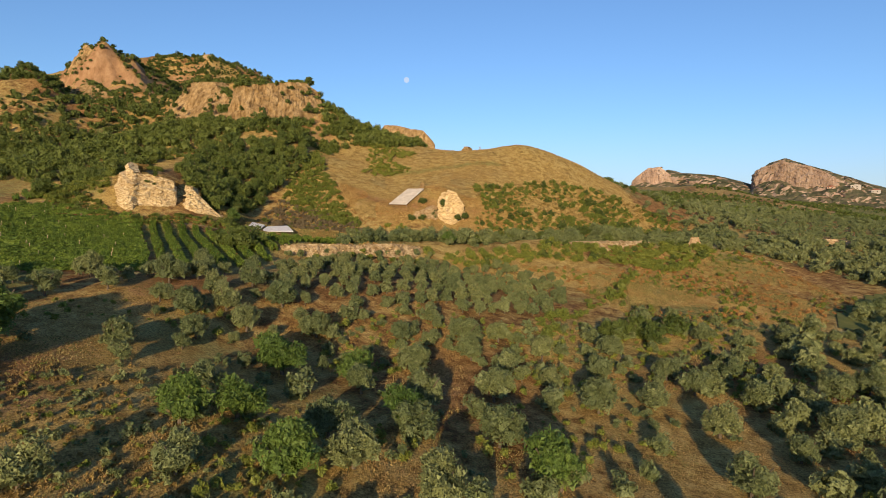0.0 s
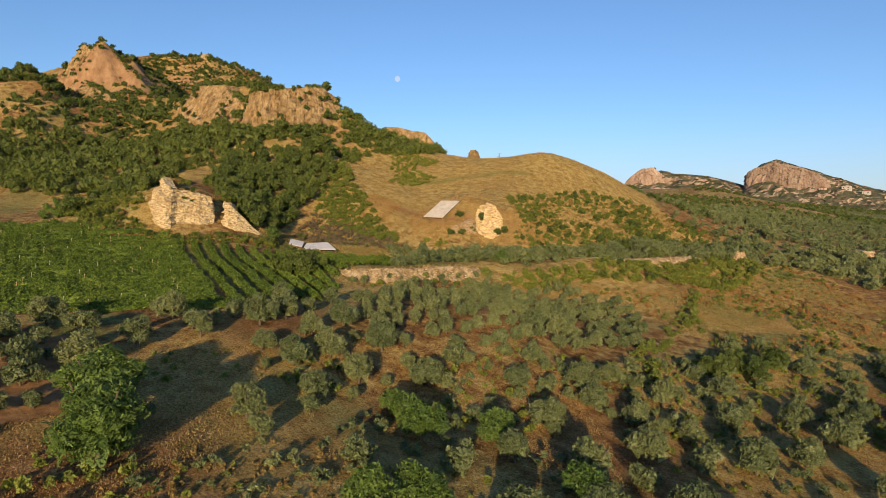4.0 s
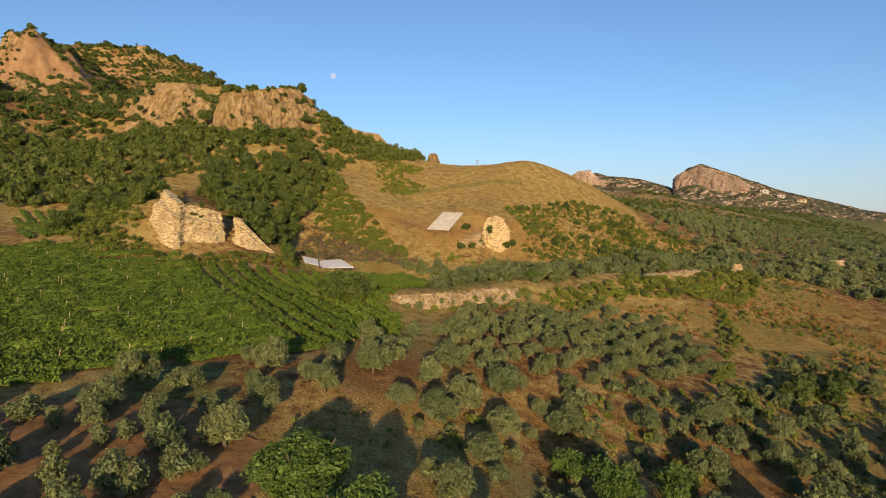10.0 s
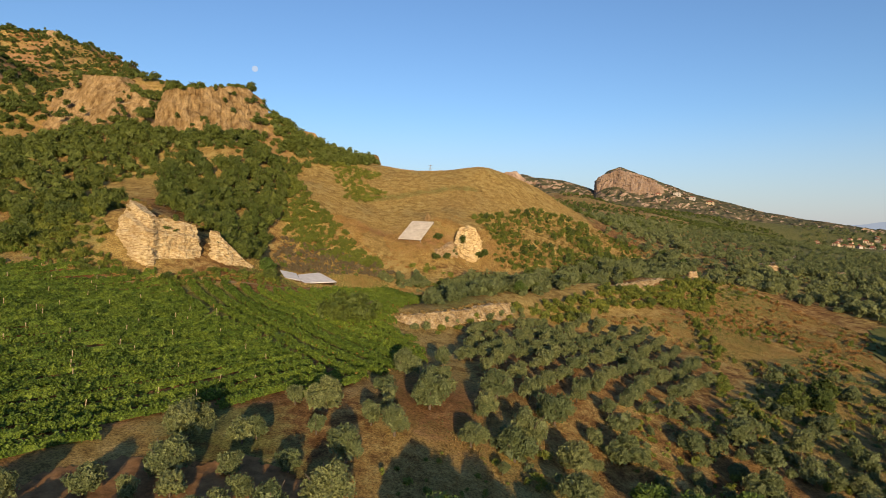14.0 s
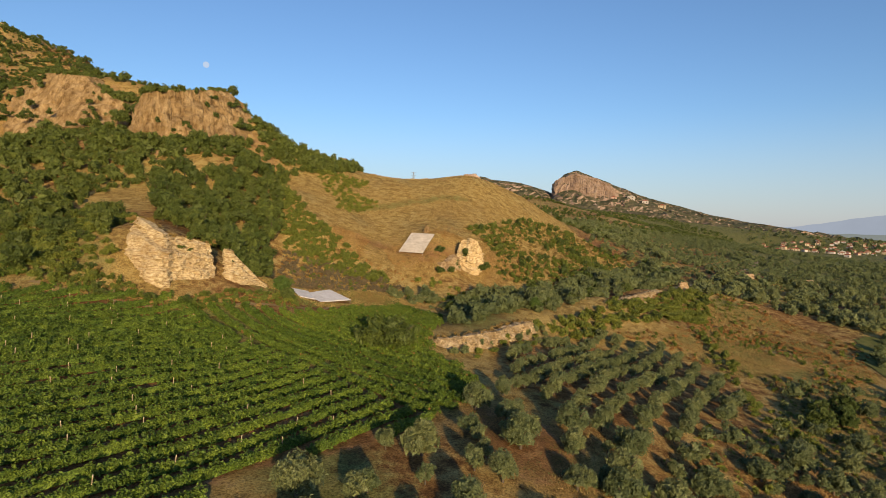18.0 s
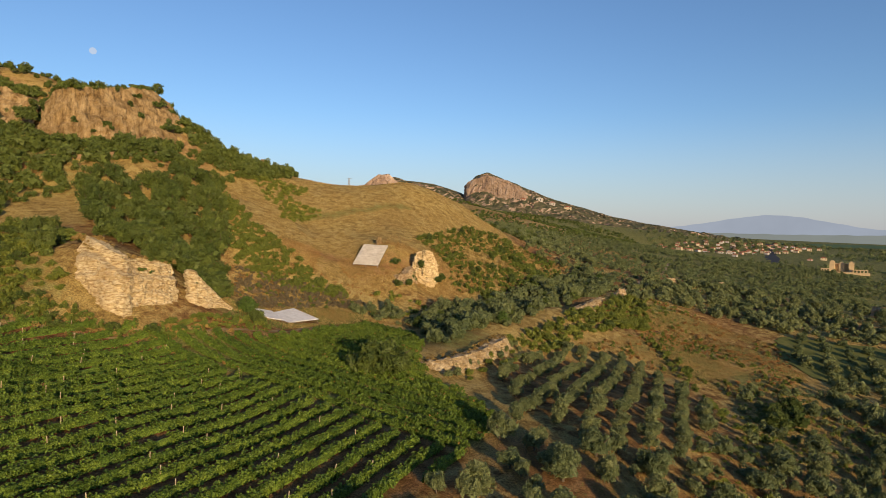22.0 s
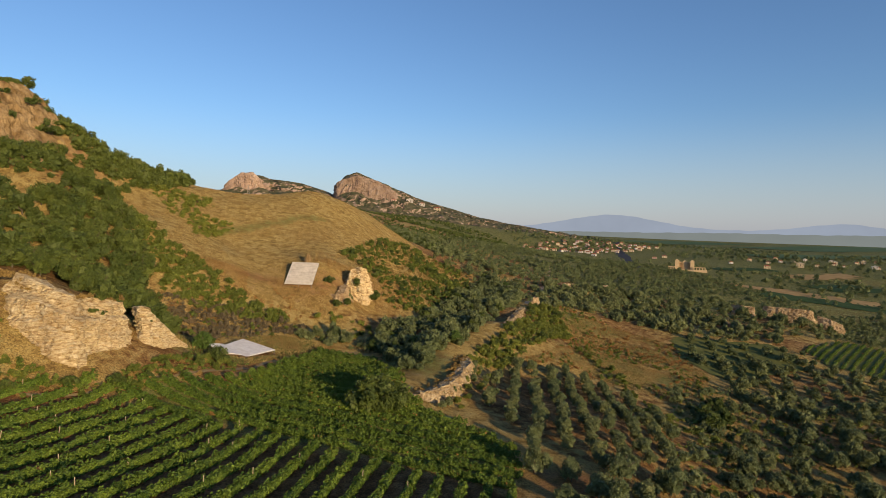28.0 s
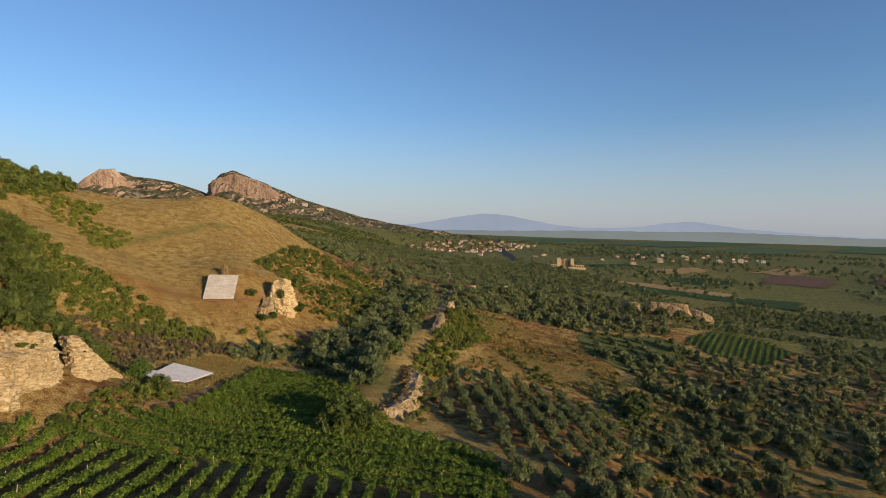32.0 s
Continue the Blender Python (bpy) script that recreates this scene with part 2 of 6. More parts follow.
PLAIN = [(95, 265, 4), (260, 508, -4), (311, 400, -7), (341, 594, -2), (285, 736, -3), (424, 748, -3), (360, 690, -4), (554, 541, -9), (491, 370, -20), (100, 552, 25), (97, 736, 35),
         (140, 954, 46), (347, 894, 20), (600, 100, -28), (900, 400, -20), (0, 400, 30), (-20, 700, 60), (20, 1300, 60), (1500, 1500, -15), (700, 1500, -8),
         (3000, 2500, -15), (3500, -500, -25), (600, -600, -30), (0, -600, -10), (-600, -300, 60), (-900, 500, 190), (-500, 1500, 120), (1500, 4300, -10)]
SPOTS = np.array(VALLEY + VINEYARD + BANK + SLOPE + MOUND + FOOTHILL + CLIFF_LAND + BACK_LAND + HEIGHTS + SADDLE_LAND + PLAIN, float)


def kernel(a, b):
    return np.sqrt(((a[:, None, :2] - b[None, :, :2]) ** 2).sum(-1) + 7.0**2)


_k = kernel(SPOTS, SPOTS) + 0.6 * np.eye(len(SPOTS))
_n = len(SPOTS)
WEIGHTS = np.linalg.solve(np.block([[_k, np.ones((_n, 1))], [np.ones((1, _n)), np.zeros((1, 1))]]), np.r_[SPOTS[:, 2], 0.0])


def wave(x, y, scale, seed=0.0):
    """Smooth repeatable unevenness of about -1 to 1."""
    x, y = x / scale + seed, y / scale - seed * 1.7
    return (np.sin(x * 1.3 + 1.7 * np.sin(y * 0.9 + seed)) + np.sin(y * 1.5 + 1.3 * np.sin(x * 1.1 - seed)) + np.sin((x + y) * 0.8 + 2.1 * np.sin(x * 0.6))) / 3


def ground(x, y):
    """Height of the land."""
    x, y = np.atleast_1d(np.asarray(x, float)), np.atleast_1d(np.asarray(y, float))
    p = np.stack([x.ravel(), y.ravel()], 1)
    z = np.concatenate([kernel(q, SPOTS) @ WEIGHTS[:-1] for q in np.array_split(p, max(1, len(p) // 20000))]) + WEIGHTS[-1]
    z = z.reshape(x.shape)
    far = np.clip((np.hypot(x, y) - 150) / 400, 0, 1)
    z = z + 0.22 * wave(x, y, 5.0) + 0.1 * wave(x, y, 1.9, 3.0) + far * np.clip(z / 60, 0, 1.2) * 3.5 * wave(x, y, 45.0, 1.0)
    rugged = np.clip((-x - 185) / 60, 0, 1) * np.clip((y + 20) / 80, 0, 1) * np.clip((480 - y) / 120, 0, 1)
    crest = 1 - np.abs(wave(x, y, 24.0, 4.0)) * 2
    turn, reach = np.arctan2(y - 152, x + 331), np.hypot(x + 331, y - 152)
    z = z - 4.0 * np.exp(-(((reach - 34) / 20) ** 2)) * (1 - np.abs(np.sin(turn * 9 + 1.2 * wave(x, y, 20, 2.0))) ** 0.7)
    z = z + rugged * (4.5 * crest + 3.0 * (1 - 2 * np.abs(wave(x, y, 9.0, 7.0))))
    return z


def gz(x, y):
    return float(ground(x, y)[0])


# ---------------------------------------------------------------- ground
def graded(lo, hi, step, far):
    """Lines at an even step from lo to hi, then ever wider apart out to far."""
    mid = np.arange(lo, hi + step / 2, step)
    out, d = [], step
    reach = 0.0
    while reach < far:
        d *= 1.085
        reach += d
        out.append(reach)
    return np.r_[lo - np.array(out[::-1]), mid, hi + np.array(out)]


def inside(x, y, poly):
    """Whether points lie within a polygon."""
    hit = np.zeros(np.shape(x), bool)
    for (x0, y0), (x1, y1) in zip(poly, poly[1:] + poly[:1]):
        cross = ((y0 > y) != (y1 > y)) & (x < (x1 - x0) * (y - y0) / (y1 - y0 + 1e-12) + x0)
        hit ^= cross
    return hit


def soft_in(x, y, poly, edge=4.0):
    """A cover that fades over a ragged edge."""
    s = 0.0
    for k in range(6):
        a = k * math.pi / 3
        s = s + inside(x + edge * math.cos(a) + 2 * wave(x, y, 6, k), y + edge * math.sin(a) + 2 * wave(y, x, 6, k), poly)
    return s / 6.0


VINES_A = [(-72, 2), (-51, 18.4), (-36, 11.6), (-24, 5.6), (-12, -0.5), (-3, -6.0), (5, -9), (3, -13), (-3, -21), (-9, -25), (-12, -40), (-22, -58), (-60, -70), (-105, -30)]
VINES_B = [(-49, 18.0), (-36, 11.0), (-24, 4.9), (-12, -1.2), (-3, -6.7), (6, -8), (9, 5), (2, 16), (-4, 22), (-4, 36), (-8, 55), (-20, 58), (-27, 43), (-34, 29)]
VINES_C = [(-113, 20), (-105, 27), (-72, 8), (-78, 2)]
PLOUGHED = [(-7, -36), (6, -31), (15, -33), (22, -42), (16, -64), (-2, -64), (-10, -48)]

ground_mat, nt, b = mat("dry_earth", 0.95, 0.1)
att = nt.nodes.new("ShaderNodeAttribute")
att.attribute_name = "cover"
sep = nt.nodes.new("ShaderNodeSeparateColor")
nt.links.new(att.outputs["Color"], sep.inputs[0])
n1, n2, n3 = tex_noise(nt, 0.06, 6, 0.7), tex_noise(nt, 0.45, 8, 0.72), tex_noise(nt, 4.0, 6, 0.75)
earth = ramp(nt, n2, [(0.38, (0.135, 0.068, 0.025)), (0.5, (0.275, 0.15, 0.055)), (0.63, (0.42, 0.265, 0.105))])
straw = ramp(nt, n2, [(0.37, (0.22, 0.14, 0.044)), (0.5, (0.39, 0.27, 0.088)), (0.63, (0.50, 0.375, 0.145))])
straw = mix(nt, math_node(nt, "MULTIPLY", ramp(nt, n1, [(0.48, (0, 0, 0)), (0.62, (1, 1, 1))]), 0.4), straw, (0.23, 0.148, 0.056))
grass = ramp(nt, n2, [(0.38, (0.09, 0.095, 0.027)), (0.5, (0.185, 0.182, 0.055)), (0.63, (0.29, 0.26, 0.09))])
red = ramp(nt, n2, [(0.37, (0.12, 0.058, 0.022)), (0.5, (0.235, 0.118, 0.046)), (0.63, (0.34, 0.195, 0.085))])


def edge_mask(src):
    return ramp(nt, math_node(nt, "ADD", src, math_node(nt, "MULTIPLY", math_node(nt, "SUBTRACT", n2, 0.5), 0.9)), [(0.38, (0, 0, 0)), (0.62, (1, 1, 1))])


col = mix(nt, edge_mask(sep.outputs[0]), earth, straw)
col = mix(nt, edge_mask(sep.outputs[1]), col, grass)
col = mix(nt, edge_mask(sep.outputs[2]), col, red)
col = mix(nt, 1.0, col, ramp(nt, n3, [(0.38, (0.42, 0.40, 0.38)), (0.5, (0.92, 0.92, 0.9)), (0.63, (1.4, 1.38, 1.3))]), "MULTIPLY")
geo = nt.nodes.new("ShaderNodeNewGeometry")
sxyz = nt.nodes.new("ShaderNodeSeparateXYZ")
nt.links.new(geo.outputs["Normal"], sxyz.inputs[0])
clay = ramp(nt, tex_noise(nt, 0.25, 6, 0.7, stretch=(1, 1, 0.25)), [(0.3, (0.20, 0.105, 0.05)), (0.55, (0.33, 0.195, 0.10)), (0.75, (0.43, 0.28, 0.155))])
col = mix(nt, ramp(nt, sxyz.outputs[2], [(0.62, (1, 1, 1)), (0.76, (0, 0, 0))]), col, clay)
nt.links.new(col, b.inputs["Base Color"])
bump(nt, b, math_node(nt, "ADD", math_node(nt, "MULTIPLY", n2, 1.2), n3), 0.9, 0.25)

gx, gy = graded(-330, 170, 2.2, 4300), graded(-120, 240, 2.2, 4300)
X, Y = np.meshgrid(gx, gy)
Z = ground(X, Y)
ni, nj = len(gx), len(gy)
idx = np.arange(ni * nj).reshape(nj, ni)
F = np.stack([idx[:-1, :-1], idx[:-1, 1:], idx[1:, 1:], idx[1:, :-1]], -1).reshape(-1, 4)
me = mesh_from("ground", np.stack([X, Y, Z], -1).reshape(-1, 3), F, ground_mat, True)
HILL_STRAW = [(-124, 80), (-104, 76), (-90, 68), (-84, 52), (-98, 46), (-112, 58), (-126, 70)]
MOUND_AREA = [(-95, 118), (-52, 62), (-46, 80), (-20, 80), (2, 92), (18, 120), (45, 165), (20, 200), (-30, 215), (-95, 190)]
SLOPE_AREA = [(30, 64), (44, 64), (58, 54), (64, 48), (80, 58), (92, 72), (102, 102), (74, 138), (66, 128), (62, 108), (52, 86), (40, 72)]
CLAY_LAND = [(-520, 40), (-190, 84), (-140, 104), (-110, 106), (-100, 150), (-180, 190), (-260, 200), (-420, 260), (-560, 260)]
STUBBLE = [(20, -8), (44, -20), (58, 0), (62, 24), (48, 40), (30, 10)]
GROVE_SOIL = [(8, 8), (6, 22), (14, 40), (20, 54), (30, 62), (44, 62), (54, 50), (58, 30), (62, 10), (52, -12), (34, -16), (18, -12)]
straw_w = np.maximum.reduce([soft_in(X, Y, MOUND_AREA), 0.5 * soft_in(X, Y, SLOPE_AREA), soft_in(X, Y, HILL_STRAW), 0.8 * soft_in(X, Y, STUBBLE), 0.55 + 0.1 * (np.hypot(X - 50, Y + 10) < 90) + 0.35 * wave(X, Y, 13)])
straw_w = straw_w * (1 - 0.45 * soft_in(X, Y, GROVE_SOIL, 6))
green_w = np.maximum.reduce([0.18 + 0.5 * wave(X, Y, 9, 5.0), (0.8 + 0.3 * wave(X, Y, 60, 2.0)) * np.clip((np.hypot(X, Y) - 170) / 80, 0, 1) * np.clip((X - 90) / 40, 0, 1)])
green_w = np.maximum(green_w, soft_in(X, Y, SLOPE_AREA) * (0.46 + 0.5 * wave(X, Y, 8, 3.0)))
green_w = np.maximum(green_w, 0.75 * soft_in(X, Y, VINES_B, 2))
green_w *= 1 - 0.75 * soft_in(X, Y, MOUND_AREA)
green_w = np.maximum(green_w, 0.56 * soft_in(X, Y, [(-60, 110), (-44, 126), (-24, 143), (-14, 152), (-20, 158), (-40, 143), (-58, 124)], 3))
red_w = np.maximum.reduce([soft_in(X, Y, PLOUGHED), 0.85 * soft_in(X, Y, VINES_A), (0.18 + 0.5 * wave(X, Y, 11, 9.0)) * (X > -12) * (np.hypot(X, Y) < 260)])
red_w = red_w * (1 - 0.8 * np.maximum(soft_in(X, Y, MOUND_AREA), soft_in(X, Y, SLOPE_AREA)))
red_w = np.maximum(red_w, soft_in(X, Y, CLAY_LAND, 14) * (0.42 + 0.2 * wave(X, Y, 16, 3.0)))
red_w = np.maximum(red_w, 0.58 * soft_in(X, Y, [(-62, 92), (-44, 84), (-18, 84), (2, 96), (14, 118), (6, 122), (-6, 108), (-30, 100), (-48, 104)], 8))
cover = me.attributes.new("cover", "FLOAT_COLOR", "POINT")
cover.data.foreach_set("color", np.stack([straw_w, green_w, red_w, np.ones_like(X)], -1).astype(np.float32).ravel())
land = tagged(new("ground", me), "rolling dry farmland of straw grass, red earth and green patches", "ground", kind="structure")

# ---------------------------------------------------------------- leaf materials
olive_leaf = leaf_material("olive_leaf", (0.06, 0.08, 0.033), (0.195, 0.222, 0.104))
straw_leaf = leaf_material("straw_leaf", (0.17, 0.108, 0.038), (0.36, 0.24, 0.09))
rust_leaf = leaf_material("rust_leaf", (0.16, 0.075, 0.028), (0.36, 0.2, 0.075))
heath_leaf = leaf_material("heath_leaf", (0.10, 0.072, 0.045), (0.25, 0.185, 0.125))
oak_leaf = leaf_material("oak_leaf", (0.028, 0.048, 0.012), (0.115, 0.148, 0.036))
fig_leaf = leaf_material("broad_leaf", (0.035, 0.07, 0.013), (0.125, 0.19, 0.045))
pine_leaf = leaf_material("pine_leaf", (0.028, 0.05, 0.012), (0.135, 0.168, 0.04))
scrub_leaf = leaf_material("scrub_leaf", (0.06, 0.085, 0.014), (0.2, 0.225, 0.046))
vine_leaf = leaf_material("vine_leaf", (0.042, 0.085, 0.011), (0.168, 0.238, 0.038), dry=(0.28, 0.16, 0.05), holes=0.36)
bark, nt, b = mat("bark", 0.95, 0.1)
nt.links.new(ramp(nt, tex_noise(nt, 9, 5, 0.7, stretch=(1, 1, 0.2)), [(0.3, (0.05, 0.038, 0.027)), (0.7, (0.17, 0.13, 0.095))]), b.inputs["Base Color"])
wood, nt, b = mat("weathered_stake", 0.9, 0.1)
nt.links.new(ramp(nt, tex_noise(nt, 6, 4), [(0.3, (0.30, 0.22, 0.13)), (0.7, (0.52, 0.42, 0.29))]), b.inputs["Base Color"])


# ---------------------------------------------------------------- trees
def make_tree(name, seed, width, height, stem, leaf, count, size, label, category, group, lobes=14, taper=0.16):
    """A tree of trunk, limbs and a lobed crown, standing on its own foot."""
    rng = np.random.default_rng(seed)
    root = new(name)
    bm = bmesh.new()
    lean = rng.uniform(-0.15, 0.15, 2) * stem
    top = (lean[0], lean[1], stem + 0.1)
    limb(bm, (0, 0, -0.4), top, taper * 1.25, taper * 0.8)
    for k in range(4):
        a = k * 1.57 + rng.uniform(-0.5, 0.5)
        r = width * rng.uniform(0.2, 0.34)
        limb(bm, top, (lean[0] + math.cos(a) * r, lean[1] + math.sin(a) * r, stem + (height - stem) * rng.uniform(0.35, 0.65)), taper * 0.6, taper * 0.2, 5)
    part("trunk", bm, bark, root)
    v, f = crown_cloud(rng, width / 2, width / 2 * rng.uniform(0.85, 1.1), (height - stem) / 2 * 1.05, lobes, count, size)
    v[:, 2] += stem * 0.85
    q = v.reshape(-1, 4, 3)
    v = np.stack([q[:, 0], q[:, 1] + (q[:, 1] - q[:, 3]) * 0.3, q[:, 2]], 1).reshape(-1, 3)
    child("crown", mesh_from(name + "_crown", v, np.arange(len(v)).reshape(-1, 3), leaf), root)
    root.location = (0, 0, -900)
    return tagged(root, label, category, group)


def spread(kinds, spots, seed, lo=0.8, hi=1.2):
    """Stand copies of the given trees on the land."""
    rng = np.random.default_rng(seed)
    zs = ground(np.array([p[0] for p in spots]), np.array([p[1] for p in spots]))
    for (x, y), z in zip(spots, zs):
        k = kinds[int(rng.integers(len(kinds)))]
        s = rng.uniform(lo, hi)
        m = pose(x, y, z, rng.uniform(-4, 4), rng.uniform(-4, 4), rng.uniform(0, 360))
        ob = copy_thing(k, m)
        ob.scale = (s, s, s * rng.uniform(0.9, 1.1))


def scatter(poly, gap, seed, avoid=(), chance=1.0):
    """Loose spots within a polygon, at least about a gap apart."""
    rng = np.random.default_rng(seed)
    xs, ys = [p[0] for p in poly], [p[1] for p in poly]
    n = int((max(xs) - min(xs)) * (max(ys) - min(ys)) / gap**2 * 7) + 5
    cand = np.stack([rng.uniform(min(xs), max(xs), n), rng.uniform(min(ys), max(ys), n)], 1)
    cand = cand[inside(cand[:, 0], cand[:, 1], poly)]
    kept = []
    for p in cand:
        if rng.random() < chance and all((p[0] - q[0]) ** 2 + (p[1] - q[1]) ** 2 > gap**2 for q in kept[-400:]):
            if not any(inside(np.array([p[0]]), np.array([p[1]]), a)[0] for a in avoid):
                kept.append(tuple(p))
    return kept


def grid_spots(poly, a, b, turn, jitter, seed):
    """Planted rows: spots every a metres along rows b metres apart, turned by some degrees."""
    rng = np.random.default_rng(seed)
    c, s = math.cos(radians(turn)), math.sin(radians(turn))
    cx, cy = sum(p[0] for p in poly) / len(poly), sum(p[1] for p in poly) / len(poly)
    out = []
    for i in range(-60, 61):
        for j in range(-60, 61):
            u, v = i * a + rng.normal(0, jitter), j * b + rng.normal(0, jitter)
            x, y = cx + c * u - s * v, cy + s * u + c * v
            if inside(np.array([x]), np.array([y]), poly)[0] and rng.random() < 0.94:
                out.append((x, y))
    return out


OLIVES = [make_tree("olive_tree", 10 + k, 5.0, 4.6, 0.8, olive_leaf, 4600, 0.2, "grey-green olive tree with a bushy round crown in dry grass", "olive tree", "olive trees", 22) for k in range(5)]
SMALL_OLIVES = [make_tree("olive_tree", 20 + k, 2.9, 3.1, 0.5, olive_leaf, 1250, 0.19, "small grey-green olive tree in a planted row", "olive tree", "olive grove", 13, 0.1) for k in range(5)]
BROAD = [make_tree("broadleaf_tree", 30 + k, 5.6, 5.0, 0.8, fig_leaf, 4200, 0.25, "bright green broadleaf tree among the olives", "tree", "broadleaf trees", 20, 0.2) for k in range(2)]
BIG = [make_tree("broadleaf_tree", 35, 8.2, 10.5, 1.2, fig_leaf, 13000, 0.27, "tall dark green broadleaf tree casting a long shadow", "tree", "", 34, 0.3)]
DARK = [make_tree("broadleaf_tree", 37 + k, 6.4, 4.6, 0.5, oak_leaf, 3200, 0.29, "wide dark green tree beside the dry slope", "tree", "dark trees", 22, 0.2) for k in range(2)]
PINES = [make_tree("hill_tree", 40 + k, 6.4, 6.4, 0.7, pine_leaf, 1900, 0.3, "dense dark green tree of the wood above the ruin", "tree", "wood above the ruin", 14, 0.18) for k in range(4)]
BUSHES = [make_tree("bush", 50 + k, 3.4, 2.5, 0.15, oak_leaf, 800, 0.25, "low dark green bush on a dry slope", "bush", "bushes", 11, 0.06) for k in range(3)]
LIGHT_BUSHES = [make_tree("bush", 55 + k, 3.2, 2.2, 0.15, scrub_leaf, 800, 0.25, "yellow-green bush on a dry slope", "bush", "yellow-green bushes", 11, 0.06) for k in range(4)]
HEATH = [make_tree("heath_bush", 60 + k, 2.6, 1.5, 0.1, heath_leaf, 260, 0.34, "dry grey-purple heath bush at the mound's foot", "bush", "heath bushes", 10, 0.04) for k in range(2)]
MODELS = OLIVES + SMALL_OLIVES + BROAD + BIG + DARK + PINES + BUSHES + LIGHT_BUSHES + HEATH

def thicket(name, spots, width, height, leaf, count, size, seed, label, category, lobes=9):
    """Far growth too many to count, as one mesh of three-cornered leaf sprays."""
    rng = np.random.default_rng(seed)
    kinds = []
    fine = 0.80
    for k in range(6):
        v, f = crown_cloud(rng, width / 2, width / 2, height / 2, lobes, int(count * 1.5), size * fine)
        q = v.reshape(-1, 4, 3)
        kinds.append(np.stack([q[:, 0], q[:, 1] + (q[:, 1] - q[:, 3]) * 0.3, q[:, 2]], 1).reshape(-1, 3))
    spots = np.array(spots)
    zs = spots[:, 2] if spots.shape[1] == 3 else ground(spots[:, 0], spots[:, 1])
    out = []
    for (x, y), z in zip(spots[:, :2], zs):
        v = kinds[int(rng.integers(6))]
        a, s = rng.uniform(0, 6.28), rng.choice((0.55, 0.75, 0.95, 1.1, 1.3)) * rng.uniform(0.85, 1.15)
        c, d = math.cos(a) * s, math.sin(a) * s
        out.append(np.stack([x + v[:, 0] * c - v[:, 1] * d, y + v[:, 0] * d + v[:, 1] * c, z - 0.15 + v[:, 2] * s * rng.uniform(0.85, 1.2)], 1))
    allv = np.concatenate(out)
    ob = new(name, mesh_from(name, allv, np.arange(len(allv)).reshape(-1, 3), leaf))
    return tagged(ob, label, category, kind="stuff")


def fast_scatter(poly, gap, seed, keep=None):
    """Jittered spots over a wide area."""
    rng = np.random.default_rng(seed)
    xs, ys = [p[0] for p in poly], [p[1] for p in poly]
    gx_, gy_ = np.meshgrid(np.arange(min(xs), max(xs), gap), np.arange(min(ys), max(ys), gap))
    p = np.stack([gx_.ravel(), gy_.ravel()], 1) + rng.uniform(-0.45, 0.45, (gx_.size, 2)) * gap
    p = p[inside(p[:, 0], p[:, 1], poly)]
    if keep is not None:
        p = p[keep(p[:, 0], p[:, 1])]
    return p


# old olives of the lower grove, one by one
OLD_A = [(31.7, -30.1), (31.4, -21.0), (30.9, -13.5), (25.8, -12.7), (27.8, -4.8), (13.4, -21.4), (14.6, -13.6), (11.2, -27.8), (54.2, -38.1), (61.1, -27.6), (60.9, -19.4),
         (51.3, -15.2), (56.4, -25.5), (58.1, -13.1), (68.5, -26.6), (61.2, -4.0), (63.9, 5.9), (58.0, 4.4), (59.5, 13.7), (70.8, 3.3), (67.3, 14.6), (75.6, 9.7), (83.1, 6.2),
         (78.8, 17.7), (81.9, 28.3), (86.1, 17.5), (90.5, 4.3), (94.5, 13.0), (90.9, 39.4), (94.0, 28.3), (87.0, -6.2), (87.7, 49.5), (98.0, 33.9), (75.7, 43.0)]
OLD_B = [(66.9, -13.8), (50.0, -45.8), (24.9, -17.8), (52.7, 13.6), (50.7, 7.7), (20.6, -18.6), (50.7, -4.7), (36.0, -6.3), (44.0, 1.7), (53.4, 4.3), (66.0, 25.0), (74.6, 21.4)]
FIELD_EDGE = [(7.5, -31.4), (6.8, -36.9), (-0.8, -36.2), (13.8, -40.4), (12.8, -44.3), (5.3, -40.5), (7.6, -45.7), (10.3, -38.5), (13.2, -35.1), (10.5, -20.5), (-4.3, -41.0),
              (1.2, -29.0), (0.9, -19.0), (20.5, -4.1), (19.9, -0.7), (14.7, -9.2), (20.5, -10.2), (12.4, -6.2), (33.9, 3.7), (47.6, 4.0), (10, -14), (3, -47), (9, -52), (15, -49), (-8, -47), (18, -44), (-2, -54)]
spread(OLIVES, OLD_A + OLD_B, 2, 0.78, 1.15)
spread(SMALL_OLIVES + OLIVES[:1], FIELD_EDGE, 3, 0.8, 1.15)
spread(BROAD, [(50.0, -29.7), (42.6, -18.1), (58.9, -32.8), (73.9, -18.3), (48.4, -34), (59.2, -18.2), (38.4, -15.8), (47.4, -12.0)], 4, 0.85, 1.15)
for x, y, wide, tall in ((23.5, -38.5, 0.98, 0.72), (31.0, -42.6, 0.92, 0.86)):
    copy_thing(BIG[0], pose(x, y, gz(x, y), 0, 0, x * 40)).scale = (wide, wide, tall)
GROVE = [(12, 10), (10, 24), (15, 36), (18, 48), (29, 61), (42, 63), (50, 50), (52, 34), (46, 22), (40, 10), (30, 2), (22, -2)]
spread(SMALL_OLIVES, grid_spots(GROVE, 3.05, 4.2, 70, 0.3, 1), 7, 0.82, 1.12)
FLAT = [(74, 26), (84, 44), (92, 66), (100, 92), (128, 96), (146, 70), (140, 20), (132, -40), (100, -30), (92, 0), (84, 14)]
